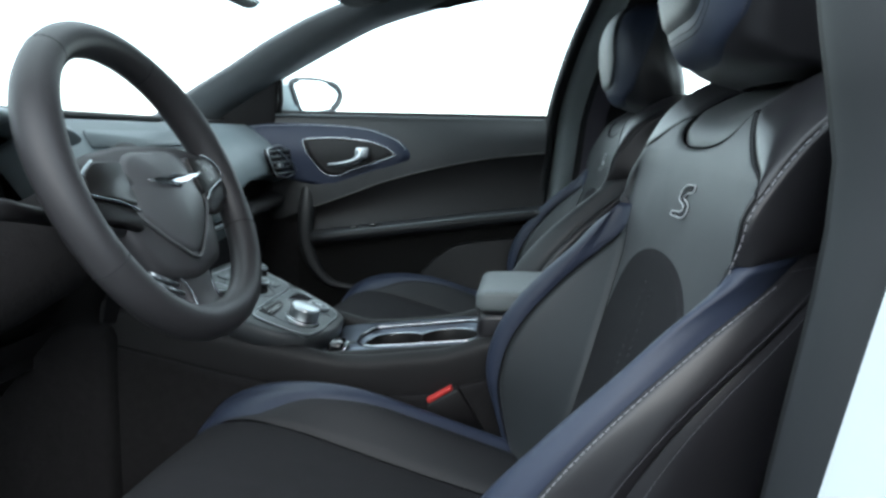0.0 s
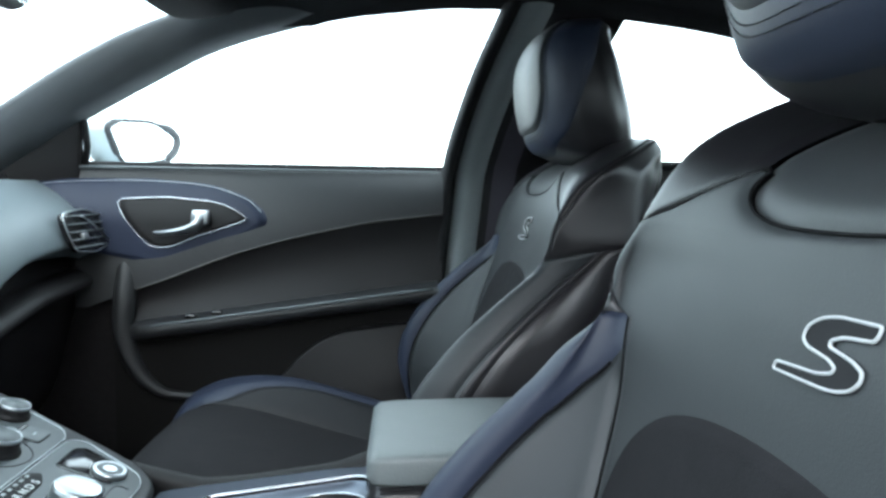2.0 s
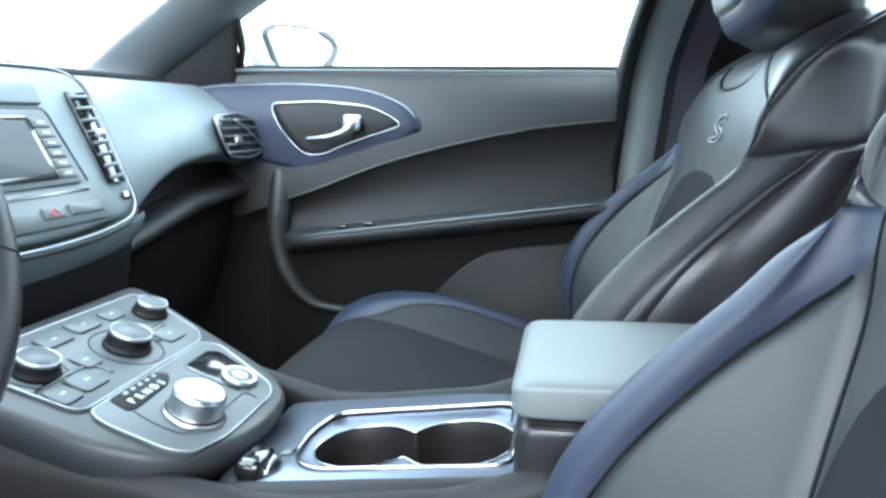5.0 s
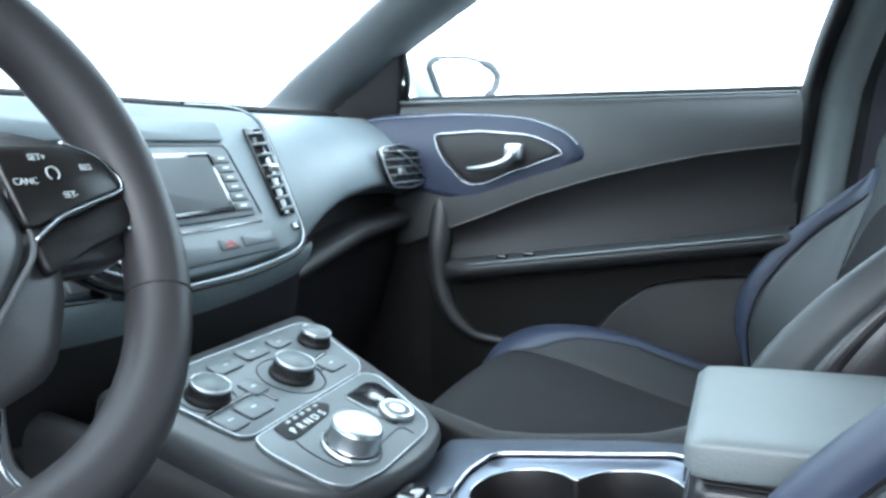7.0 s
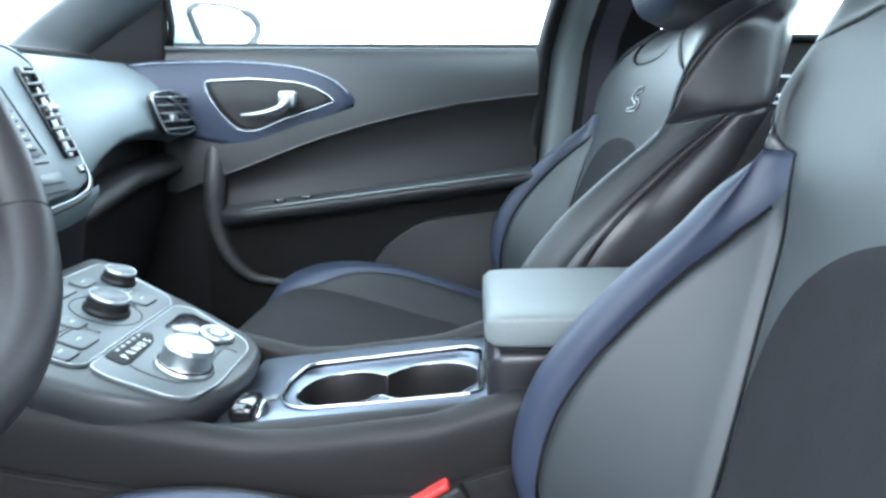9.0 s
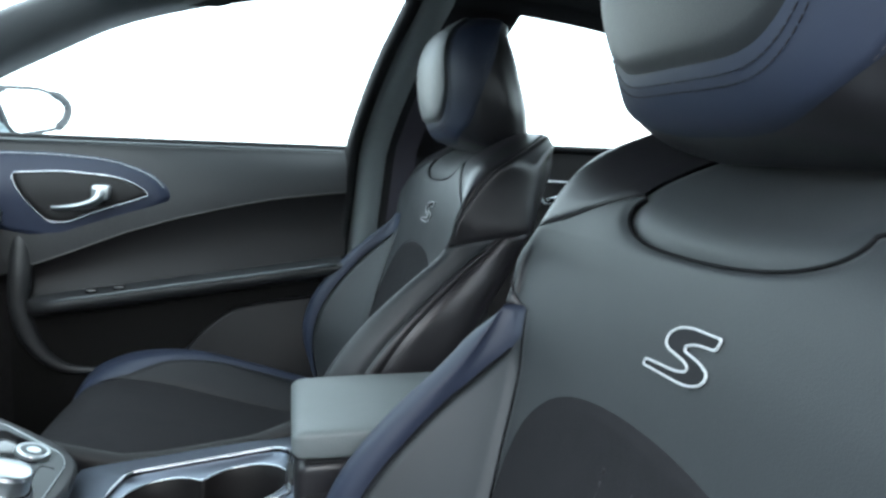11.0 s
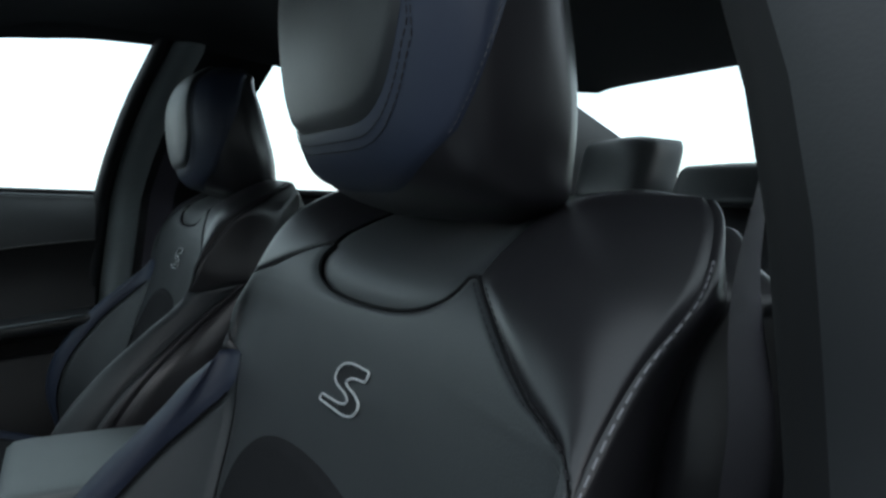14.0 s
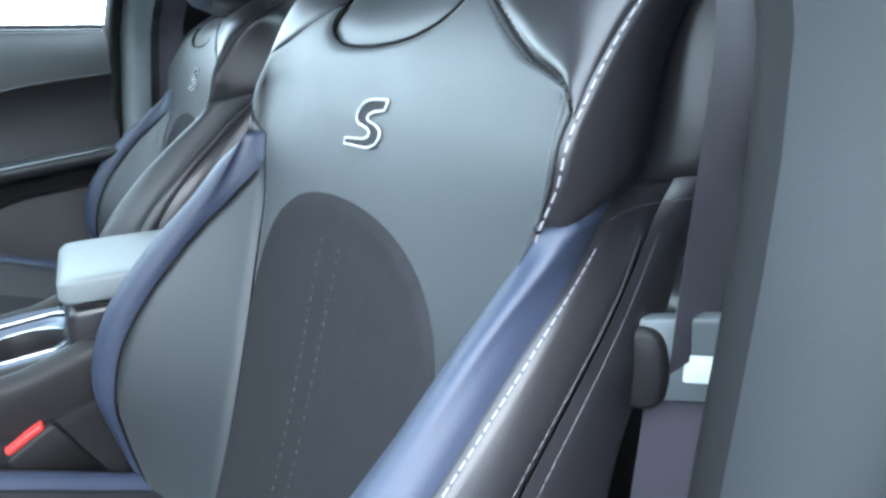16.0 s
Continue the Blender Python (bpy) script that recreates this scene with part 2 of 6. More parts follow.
def lathe(place, profile, n=32, bm=None):
    """Turned body: rows of (radius, height) along w of place."""
    bm = bm or bmesh.new()
    rings = [[bm.verts.new(place(r * math.cos(2 * math.pi * k / n), r * math.sin(2 * math.pi * k / n), h)) for k in range(n)] for r, h in profile]
    for a, b in zip(rings, rings[1:]):
        for k in range(n):
            bm.faces.new((a[k], a[(k + 1) % n], b[(k + 1) % n], b[k]))
    bm.faces.new(rings[-1])
    bm.faces.new(rings[0][::-1])
    return bm


def words(text, place, size, mat, parent, name="lettering", depth=0.0004, align="CENTER"):
    """Raised lettering as a mesh; place(u, v, w) lays it out."""
    cu = bpy.data.curves.new(name, "FONT")
    cu.body, cu.size, cu.align_x, cu.align_y, cu.extrude = text, size, align, "CENTER", depth
    ob = bpy.data.objects.new(name, cu)
    scene.collection.objects.link(ob)
    me = bpy.data.meshes.new_from_object(ob.evaluated_get(bpy.context.evaluated_depsgraph_get()))
    bpy.data.objects.remove(ob)
    bm = bmesh.new()
    bm.from_mesh(me)
    bpy.data.meshes.remove(me)
    for v in bm.verts:
        v.co = place(*v.co)
    return part(name, bm, mat, parent, smooth=False)


def ease(d, reach):
    """1 at an edge, 0 past its reach."""
    t = min(max(d / reach, 0.0), 1.0)
    return (1 - t) ** 2 * (1 + 0.6 * t)


def cushioned(surface, a0, a1, b0, b1, n, m, rise=0.0, sink=0.004, reach=0.012):
    """A panel of a surface(u, h), from u = a0(h) to a1(h) and h = b0(a) to b1(a), its rim sunk into the seam."""
    f = lambda q, z: q(z) if callable(q) else q

    def at(a, b):
        h = f(b0, a) + (f(b1, a) - f(b0, a)) * b
        u = f(a0, h) + (f(a1, h) - f(a0, h)) * a
        return u, h

    pts = [[surface(*at(i / n, j / m)) for j in range(m + 1)] for i in range(n + 1)]
    la = [sum((pts[i + 1][j] - pts[i][j]).length for i in range(n)) for j in range(m + 1)]
    lb = [sum((pts[i][j + 1] - pts[i][j]).length for j in range(m)) for i in range(n + 1)]

    def place(a, b):
        i, j = round(a * n), round(b * m)
        u, h = at(a, b)
        p = pts[i][j]
        e = 0.004
        du = surface(u + e, h) - surface(u - e, h)
        dh = surface(u, min(h + e, 1)) - surface(u, max(h - e, 0))
        nrm = du.cross(dh)
        nrm = nrm.normalized() if nrm.length > 1e-12 else Vector((0, 0, 0))
        d = min(a * la[j], (1 - a) * la[j], b * lb[i], (1 - b) * lb[i])
        narrow = min(1.0, la[j] / (2 * reach), lb[i] / (2 * reach))
        return p + nrm * SIDE * (rise - sink * narrow * ease(d, reach))

    return grid(place, n, m)


SIDE = -1.0


def stitches(surface, path, bm, length=0.0045, gap=0.0035, r=0.0007, rise=0.0015):
    """A row of stitches along a path of (u, h) on a surface."""
    pts = [surface(*q) for q in path]
    run = 0.0
    k = 0
    total = sum((b - a).length for a, b in zip(pts, pts[1:]))
    cum = [0.0]
    for a, b in zip(pts, pts[1:]):
        cum.append(cum[-1] + (b - a).length)

    def along(s):
        i = max(q for q in range(len(cum)) if cum[q] <= s + 1e-9)
        i = min(i, len(pts) - 2)
        t = (s - cum[i]) / max(cum[i + 1] - cum[i], 1e-9)
        u, h = (path[i][c] + (path[i + 1][c] - path[i][c]) * t for c in (0, 1))
        e = 0.004
        nrm = (surface(u + e, h) - surface(u - e, h)).cross(surface(u, min(h + e, 1)) - surface(u, max(h - e, 0)))
        nrm = nrm.normalized() if nrm.length > 1e-12 else Vector()
        return surface(u, h) + nrm * SIDE * rise

    while run + length < total:
        tube([along(run), along(run + length)], r, 4, bm=bm)
        run += length + gap
    return bm


# ---- the car's shell ----
MID = 0.036          # the car's centre line, y
SILL_Z = 1.03


def side_y(z):
    """The inner face of the passenger-side pillars and window frames, leaning in above the sill."""
    return 0.70 - 0.86 * max(0.0, z - SILL_Z) + 0.02 * max(0.0, SILL_Z - z)


def on_side(x, z, out=0.0):
    return Vector((x, side_y(z) + out, z))


structure("ground", box((-400, -400, -0.3), (400, 400, 0.0)), GROUND, "pale dry concrete ground round the parked car", "ground", False)
# unseen dark patch added so less light bounces up on the driver's side
structure("pavement", box((-11, -9, -0.2), (11, 1.1, 0.006)), ASPHALT, "unseen dark asphalt added to cut light off the ground", "pavement", False)
# out of view: walls added to block skylight towards the driver's seat
structure("wall_light_block", box((-4.3, -4.5, -0.2), (-4.0, -1.3, 3.2), bm=box((-4.3, -4.8, -0.2), (14, -4.5, 2.0))), RENDERED, "unseen pale rendered walls added to cut light from the driver's side", "building wall", False)
# added glowing strip that covers the ground's far edge behind the windows
structure("backdrop", box((-70, 22, -0.2), (70, 22.3, 1.2)), BACKDROP_GLOW, "glowing strip added to hide the ground's horizon", "backdrop", False)
structure("floor", box((-1.2, -0.62, 0.27), (1.3, 0.70, 0.33)), CARPET, "black carpeted car floor in the footwells", "floor", False)
structure("wall_front", box((-1.24, -0.66, 0.30), (-1.18, 0.74, 0.97)), CARPET, "black carpeted firewall under the dashboard", "firewall", False)

structure("wall_kick_panel", box((-1.24, 0.69, 0.30), (-0.60, 0.73, 0.985)), CARPET, "black carpeted lining of the passenger footwell", "lining", False)
structure("wall_door_shell", box((-0.74, 0.715, 0.30), (0.82, 0.76, 1.005)), PAINT, "white painted outer skin of the passenger doors", "door skin", False)
structure("wall_kick_panel_driver", box((-1.24, -0.68, 0.30), (-0.80, -0.64, 0.985)), CARPET, "black carpeted lining of the driver's footwell", "lining", False)

# windscreen pillar: its upper and lower edge
PILLAR_TOP = [(-1.16, 0.97), (-1.02, 1.03), (-0.926, 1.078), (-0.81, 1.132), (-0.698, 1.186), (-0.564, 1.239), (-0.40, 1.285), (-0.22, 1.310)]
PILLAR_LOW = [(-0.98, 0.96), (-0.90, 0.995), (-0.80, 1.047), (-0.700, 1.097), (-0.556, 1.162), (-0.445, 1.207), (-0.304, 1.242), (-0.20, 1.262)]


def pillar_point(a, b):
    lo, hi = spline(PILLAR_LOW, a), spline(PILLAR_TOP, a)
    x, z = lo[0] + (hi[0] - lo[0]) * b, lo[1] + (hi[1] - lo[1]) * b
    bulge = 0.030 * math.sin(math.pi * min(1, b * 1.0)) ** 0.6 * min(1.0, max(0.0, (1 - a) / 0.35)) ** 0.8
    fold = 0.03 * max(0, b - 0.8) / 0.2 - 0.012 * max(0, 0.12 - b) / 0.12 * -1
    return on_side(x, z, -bulge + fold)


structure("trim_a_pillar", grid(pillar_point, 40, 14), PILLAR, "grey vinyl trim of the windscreen pillar", "pillar trim")
structure("trim_a_pillar_driver", grid(lambda a, b: Vector((pillar_point(a, b).x, 2 * MID - pillar_point(a, b).y, pillar_point(a, b).z)), 40, 14), PILLAR,
          "grey vinyl trim of the driver's windscreen pillar", "pillar trim")

# roof rail and headliner
RAIL = [(-0.30, 1.240), (-0.228, 1.256), (-0.13, 1.268), (-0.061, 1.270), (0.0, 1.270), (0.06, 1.268), (0.125, 1.264), (0.20, 1.258), (0.30, 1.247), (0.42, 1.225), (0.56, 1.185), (0.72, 1.12), (0.80, 1.07)]


def liner(a, b):
    """The headliner, from the passenger-side rail over to the driver's."""
    x = -0.47 + 1.28 * a
    zr = spline([(p[1], p[0]) for p in RAIL], min(1, max(0, (x + 0.30) / 0.86)))[0] if x > -0.3 else 1.24 - 0.42 * (-0.3 - x)
    back = max(0.0, (x - 0.30) / 0.5)
    zr = max(zr, 1.235 + 0.035 * min(1.0, back))
    w = (side_y(zr) - MID) * (1 - 2 * b)
    top = 1.305 + 0.012 * math.sin(math.pi * min(1, max(0, (x + 0.5) / 1.4))) - 0.03 * max(0, (x - 0.5) / 0.3)
    t = abs(1 - 2 * b)
    z = zr + (top - zr) * (1 - t ** (5 + 10 * back)) - 0.10 * max(0, -0.36 - x)
    return Vector((x, MID + w, z))


structure("ceiling", grid(liner, 40, 48), HEADLINER, "black cloth headliner under the roof", "headliner")
structure("roof", grid(lambda a, b: liner(a, b) + Vector((-0.02, 0, 0.045)), 20, 24), PAINT, "white painted roof skin of the car", "roof")
rail_bm = grid(lambda a, b: on_side(*[(p := spline(RAIL, a)), (p[0], p[1] + 0.05 * (b - 0.15 * min(1.0, a / 0.12)))][1], -0.012 * math.sin(math.pi * b) * min(1.0, a / 0.12)), 40, 6)
structure("trim_roof_rail", rail_bm, HEADLINER, "black cloth roof rail above the passenger windows", "roof rail")
structure("window_header", tube(smooth_path([(-0.47, -0.42, 1.240), (-0.47, -0.1, 1.240), (-0.47, 0.2, 1.240), (-0.47, 0.38, 1.242), (-0.455, 0.46, 1.256), (-0.42, 0.50, 1.275)], 30), 0.026, 12), HEADLINER, "black cloth strip along the top of the windscreen", "header")

structure("window_rear_header", grid(lambda a, b: Vector((0.785 + 0.02 * math.cos(2 * math.pi * a), -0.47 + 1.04 * b, 1.305 + 0.010 * b - 0.012 * (2 * b - 1) ** 4 + 0.024 * math.sin(2 * math.pi * a))), 16, 24, close_a=True), HEADLINER,
          "black cloth strip along the top of the rear window", "header")

# windscreen, rear screen and side panes
def screen_pane(a, b):
    lo = Vector((-1.26, MID + (2 * a - 1) * 0.70, 0.96))
    hi = Vector((-0.42, MID + (2 * a - 1) * 0.52, 1.33))
    p = lo.lerp(hi, b)
    p.x += 0.03 * (2 * a - 1) ** 2
    return p


def pane(name, f, n, m, label, mat=GLASS):
    ob = structure(name, grid(f, n, m), mat, label, "window")
    ob.visible_shadow = False
    return ob


pane("window_front", screen_pane, 16, 8, "clear curved windscreen")
pane("window_rear", lambda a, b: Vector((1.26 - 0.46 * b, MID + (2 * a - 1) * 0.54, 1.05 + 0.225 * b)), 12, 8, "clear sloping rear window")
pane("window_passenger", lambda a, b: on_side(-0.73 + 0.72 * a, 1.0 + 0.28 * b, 0.035), 8, 8, "clear passenger side window, closed")
pane("window_rear_passenger", lambda a, b: on_side(0.06 + 0.70 * a, 1.0 + 0.28 * b, 0.035), 8, 8, "clear rear passenger side window")

# ---- passenger door ----
door = thing("passenger_door", "closed passenger door in dark vinyl with navy accent and chrome handle", "car door", (-0.4, 0.70, 0.45))
SEAM = [(-0.70, 0.790), (-0.64, 0.815), (-0.572, 0.840), (-0.48, 0.876), (-0.394, 0.903), (-0.31, 0.924), (-0.221, 0.942), (-0.107, 0.956), (-0.04, 0.962)]


def seam_z(x):
    return float(np.interp(x, [p[0] for p in SEAM], [p[1] for p in SEAM]))


def ledge_z(x):
    return 0.765 + 0.143 * (x + 0.57)


def door_upper(a, b):
    x = -0.722 + 0.620 * a
    z = SILL_Z + (seam_z(x) - SILL_Z) * b
    y = side_y(SILL_Z) - 0.036 * math.sin(b * math.pi / 2) ** 0.75
    return Vector((x, y, z))


part("upper_panel", grid(door_upper, 60, 16), DOOR_VINYL, door, "dark grey grained vinyl upper panel")
part("sill_seal", tube([(x / 100, 0.715, SILL_Z + 0.002) for x in range(-72, -6, 3)], 0.006, 8), RUBBER, door)


def door_middle(a, b):
    x = -0.66 + 0.558 * a
    z0, z1 = seam_z(x) - 0.002, ledge_z(x) + 0.008
    sink = 0.005 + 0.010 * math.sin(math.pi * b)
    return Vector((x, 0.668 + sink - 0.004 * b, z0 + (z1 - z0) * b))


part("middle_panel", grid(door_middle, 50, 10), BLACK_PLASTIC, door, "black vinyl insert between seam and armrest")
part("seam_piping", tube([(x, 0.665, z - 0.001) for x, z in (spline(SEAM, i / 50) for i in range(8, 45))], 0.0016, 6), PIPING, door, "pale piping along the seam")


def door_ledge(a, b):
    x = -0.640 + 0.53 * a
    prof = [(0.672, 0.010), (0.655, 0.006), (0.634, 0.003), (0.627, -0.003), (0.628, -0.012), (0.636, -0.020), (0.655, -0.026), (0.672, -0.030)]
    y, dz = spline(prof, b)
    start = min(1, a / 0.10)
    return Vector((x, 0.672 + (y - 0.672) * start ** 0.5, ledge_z(x) + dz))


part("armrest_ledge", grid(door_ledge, 40, 18), DOOR_VINYL, door, "dark grey padded armrest ledge")
# the ledge's bright highlight, laid on as a thin pale bar
part("armrest_highlight", tube([(x, 0.628, ledge_z(x) + 0.002) for x in (-0.585 + 0.0245 * i for i in range(20))], [0.0012 + 0.0018 * math.sin(math.pi * i / 19) ** 0.4 for i in range(20)], 6), PANEL_GREY, door, "pale strip painting a highlight along the armrest's edge")


def door_lower(a, b):
    x = -0.66 + 0.54 * a
    z0 = ledge_z(x) - 0.026
    return Vector((x, 0.668 + 0.006 * b, z0 + (0.42 - z0) * b))


part("lower_panel", grid(door_lower, 40, 12), DEEP, door, "black plastic lower panel")
pocket = [(-0.42, 0.50), (-0.42, 0.60), (-0.385, 0.664), (-0.345, 0.712), (-0.30, 0.745), (-0.25, 0.757), (-0.196, 0.764), (-0.125, 0.772), (-0.122, 0.50)]
part("map_pocket", slab(rounded(pocket, 0.02), frame_of((0, 0.668, 0), (1, 0, 0), (0, 0, 1)), 0.018, 0.006), BLACK_PLASTIC, door, "moulded dark map pocket with a rising edge")
edge_rows = [(-0.646, 0.694, 0.890, 0.016), (-0.640, 0.680, 0.850, 0.020), (-0.641, 0.668, 0.800, 0.020), (-0.642, 0.664, 0.750, 0.0185), (-0.627, 0.663, 0.696, 0.0165), (-0.596, 0.665, 0.655, 0.012), (-0.55, 0.670, 0.637, 0.008), (-0.40, 0.674, 0.632, 0.005)]
edge_line = smooth_path(edge_rows, 40)
part("front_edge", tube([p[:3] for p in edge_line], [p[3] for p in edge_line], 16, flat=0.9), DOOR_VINYL, door, "rounded front edge of the door panel")

accent = [(-0.80, 0.998), (-0.74, 1.007), (-0.600, 1.009), (-0.50, 1.001), (-0.435, 0.980), (-0.405, 0.955), (-0.400, 0.936), (-0.425, 0.917), (-0.486, 0.893), (-0.53, 0.875), (-0.568, 0.859), (-0.600, 0.866), (-0.645, 0.875), (-0.70, 0.886), (-0.80, 0.90)]


def accent_place(u, v, w):
    z = v
    lean = 0.028 * max(0, (z - 0.93) / 0.09) ** 2
    return Vector((u, 0.672 + lean - w, z))


def dense(poly, step=0.012):
    out = []
    for p, q in zip(poly, poly[1:] + poly[:1]):
        n = max(1, int((Vector(q) - Vector(p)).length / step))
        out += [tuple(Vector(p).lerp(Vector(q), k / n)) for k in range(n)]
    return out


def ring_fill(poly, place, rings=6, w0=0.0, dome=0.0):
    """A plate filled by shrinking rings, so that it can follow a bent surface."""
    bm = bmesh.new()
    c = sum((Vector(p) for p in poly), Vector((0, 0))) / len(poly)
    rows = []
    for k in range(rings + 2):
        t = max(0, (k - 1)) / rings
        s = 1 - 0.97 * t
        w = -0.008 if k == 0 else w0 + dome * (1 - (1 - t) ** 2)
        rows.append([bm.verts.new(place(*(c + (Vector(p) - c) * s), w)) for p in poly])
    n = len(poly)
    for a, b in zip(rows, rows[1:]):
        for i in range(n):
            bm.faces.new((a[i], a[(i + 1) % n], b[(i + 1) % n], b[i]))
    bm.faces.new(rows[-1])
    return bm


accent_poly = dense(rounded(accent, 0.02))
part("accent_panel", ring_fill(accent_poly, accent_place, 8, 0.006, 0.002), DOOR_NAVY, door, "navy painted accent panel round the handle")
part("accent_edge", tube([accent_place(u, v, 0.007) for u, v in smooth_path([(-0.78, 0.998), (-0.72, 1.003), (-0.600, 1.005), (-0.50, 0.997), (-0.437, 0.976), (-0.412, 0.955)], 30)], 0.0005, 6), SATIN, door)
bezel = [(-0.652, 0.9735), (-0.571, 0.978), (-0.487, 0.971), (-0.453, 0.958), (-0.431, 0.942), (-0.485, 0.9235), (-0.52, 0.912), (-0.563, 0.893), (-0.593, 0.8925), (-0.622, 0.920), (-0.641, 0.947)]
bez = rounded(bezel, 0.016)
# no hollow here: the bowl's shade is this plate's black colour
part("handle_bowl", ring_fill(dense(bez, 0.01), lambda u, v, w: accent_place(u, v, w), 6, 0.0095, 0.0), BLACK_PLASTIC, door, "flat black plate standing in for the shaded recess behind the handle")
part("handle_bezel", tube([accent_place(u, v, 0.0105) for u, v in bez], [0.0014 if v > 0.972 else 0.0008 for u, v in bez], 8, loop=True), CHROME, door, "chrome teardrop bezel")
grip = smooth_path([(-0.584, 0.650, 0.918), (-0.562, 0.642, 0.9195), (-0.538, 0.639, 0.923), (-0.519, 0.638, 0.929), (-0.509, 0.639, 0.938), (-0.508, 0.643, 0.948)], 24)
part("door_handle", tube(grip, [0.0042 + 0.0062 * min(1, i / 15) ** 1.3 for i in range(24)], 12, flat=0.7), SATIN, door, "chrome pull handle")
part("handle_head", slab(rounded([(-0.523, 0.932), (-0.495, 0.932), (-0.493, 0.957), (-0.521, 0.9575)], 0.006), lambda u, v, w: Vector((u, 0.652 - w, v)), 0.012, 0.003), SATIN, door, "square chrome head of the handle")
sw = [box((-0.60 + 0.022 * i, 0.640, ledge_z(-0.59 + 0.022 * i) + 0.004), (-0.583 + 0.022 * i, 0.652, ledge_z(-0.59 + 0.022 * i) + 0.011), 0.002) for i in (3, 5)]
for bm in sw:
    part("window_switch", bm, PIANO, door)
structure("trim_sail_panel", slab([(-0.95, 0.965), (-0.86, 1.015), (-0.78, 1.06), (-0.70, 1.10), (-0.722, 1.02), (-0.73, 0.99)], lambda u, v, w: on_side(u, v, 0.014 - w), 0.012, 0.003), BLACK_PLASTIC,
          "black triangular trim behind the outside mirror", "sail panel")
part("window_post", tube([on_side(-0.722, 1.015, 0.012), on_side(-0.705, 1.06, 0.012), on_side(-0.694, 1.105, 0.012)], 0.006, 8), RUBBER, door)
part("window_sill_strip", tube([(-0.72 + 0.047 * i, 0.690, SILL_Z - 0.003) for i in range(14)], [0.0032 - 0.00012 * i for i in range(14)], 6), PANEL_GREY, door, "pale edge along the window sill")

# outside mirror
wing = thing("wing_mirror", "white outside mirror with a bright glass beside the passenger window", "wing mirror", (-0.70, 0.93, 1.03))
glass_poly = rounded([(-0.768, 1.116), (-0.745, 1.127), (-0.68, 1.123), (-0.640, 1.106), (-0.626, 1.088), (-0.632, 1.064), (-0.650, 1.046), (-0.728, 1.034), (-0.748, 1.062)], 0.016, 6)
MN = Vector((0.865, -0.50, 0.03)).normalized()
MC = Vector((-0.695, 0.93, 1.08))


def mir(u, v, w=0.0):
    """On the tilted mirror glass, which looks back along the car."""
    eye = Vector((-0.18, -0.56, 0.97))
    d = Vector((u, 0.93, v)) - eye
    return eye + d * ((MC - eye).dot(MN) / d.dot(MN)) + MN * w


part("mirror_glass", slab(glass_poly, mir, 0.003, 0.001), MIRROR, wing, "bright mirror glass", False)
part("mirror_rim", tube([mir(u, v, 0.001) for u, v in glass_poly], [0.0095 if u > -0.65 else 0.007 if u < -0.745 else 0.0045 for u, v in glass_poly], 8, loop=True), RIM_GREY, wing, "dark grey mirror rim")


def shell(a, b):
    i = int(round(a * len(glass_poly))) % len(glass_poly)
    u, v = glass_poly[i]
    c = Vector((-0.695, 1.08))
    k = [1.03, 1.08, 1.06, 0.9, 0.6, 0.05][int(round(b * 5))]
    d = [0.0, 0.02, 0.05, 0.08, 0.10, 0.11][int(round(b * 5))]
    q = c + Vector(((u + 0.695) * (1.22 if u < -0.735 and 0.0 < b < 0.9 else 1.0), v - 1.08)) * k
    return mir(q.x, q.y, -0.003 - d)


part("mirror_shell", grid(shell, len(glass_poly), 5, close_a=True), MIRROR_SHELL, wing, "white painted shell, its colour darkened for shade")
part("mirror_foot", box((-0.82, 0.74, 1.00), (-0.745, 0.92, 1.040), 0.012), BLACK_PLASTIC, wing, "black mirror foot")

# passenger-side centre pillar and rear door
def pillar_strip(x0, x1, z0, z1, bulge, shift=0.0):
    def f(a, b):
        z = z0 + (z1 - z0) * b
        base = float(np.interp(z, [0.40, 0.80, 1.035, 1.103, 1.182, 1.248, 1.30], [-0.120, -0.112, -0.089, -0.074, -0.050, -0.022, 0.0]))
        x = base + x0 + (x1 - x0) * a
        return on_side(x, z, -bulge * math.sin(math.pi * a) ** 0.7 + shift)
    return f


structure("trim_door_seal", grid(pillar_strip(-0.016, 0.012, 0.42, 1.27, 0.026), 8, 24), RUBBER, "black rubber door seal", "seal")
structure("trim_b_pillar", grid(pillar_strip(0.010, 0.062, 0.42, 1.27, 0.022), 10, 24), B_PILLAR, "grey vinyl centre pillar trim on the passenger side, lightened for windscreen light", "pillar trim")
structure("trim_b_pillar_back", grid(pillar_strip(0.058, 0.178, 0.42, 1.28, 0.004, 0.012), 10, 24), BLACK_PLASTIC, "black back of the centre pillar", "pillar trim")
pbelt = thing("passenger_seat_belt", "dark webbing seat belt hanging on the centre pillar", "seat belt", (0.0, 0.60, 0.60))
part("belt_webbing", grid(lambda a, b: on_side(pillar_strip(0.075, 0.115, 0.55, 1.20, 0)(a, b).x, 0.55 + 0.65 * b, -0.012), 3, 24), BELT, pbelt)

rdoor = thing("rear_door", "closed rear passenger door in black vinyl", "car door", (0.45, 0.70, 0.45))
part("door_panel", grid(lambda a, b: Vector((0.10 + 0.72 * a, 0.70 - 0.03 * math.sin(b * math.pi / 2), 1.045 - 0.55 * b)), 16, 10), BLACK_PLASTIC, rdoor)
part("sill_seal", tube([(0.10, 0.70, 1.046), (0.82, 0.70, 1.046)], 0.008), RUBBER, rdoor)
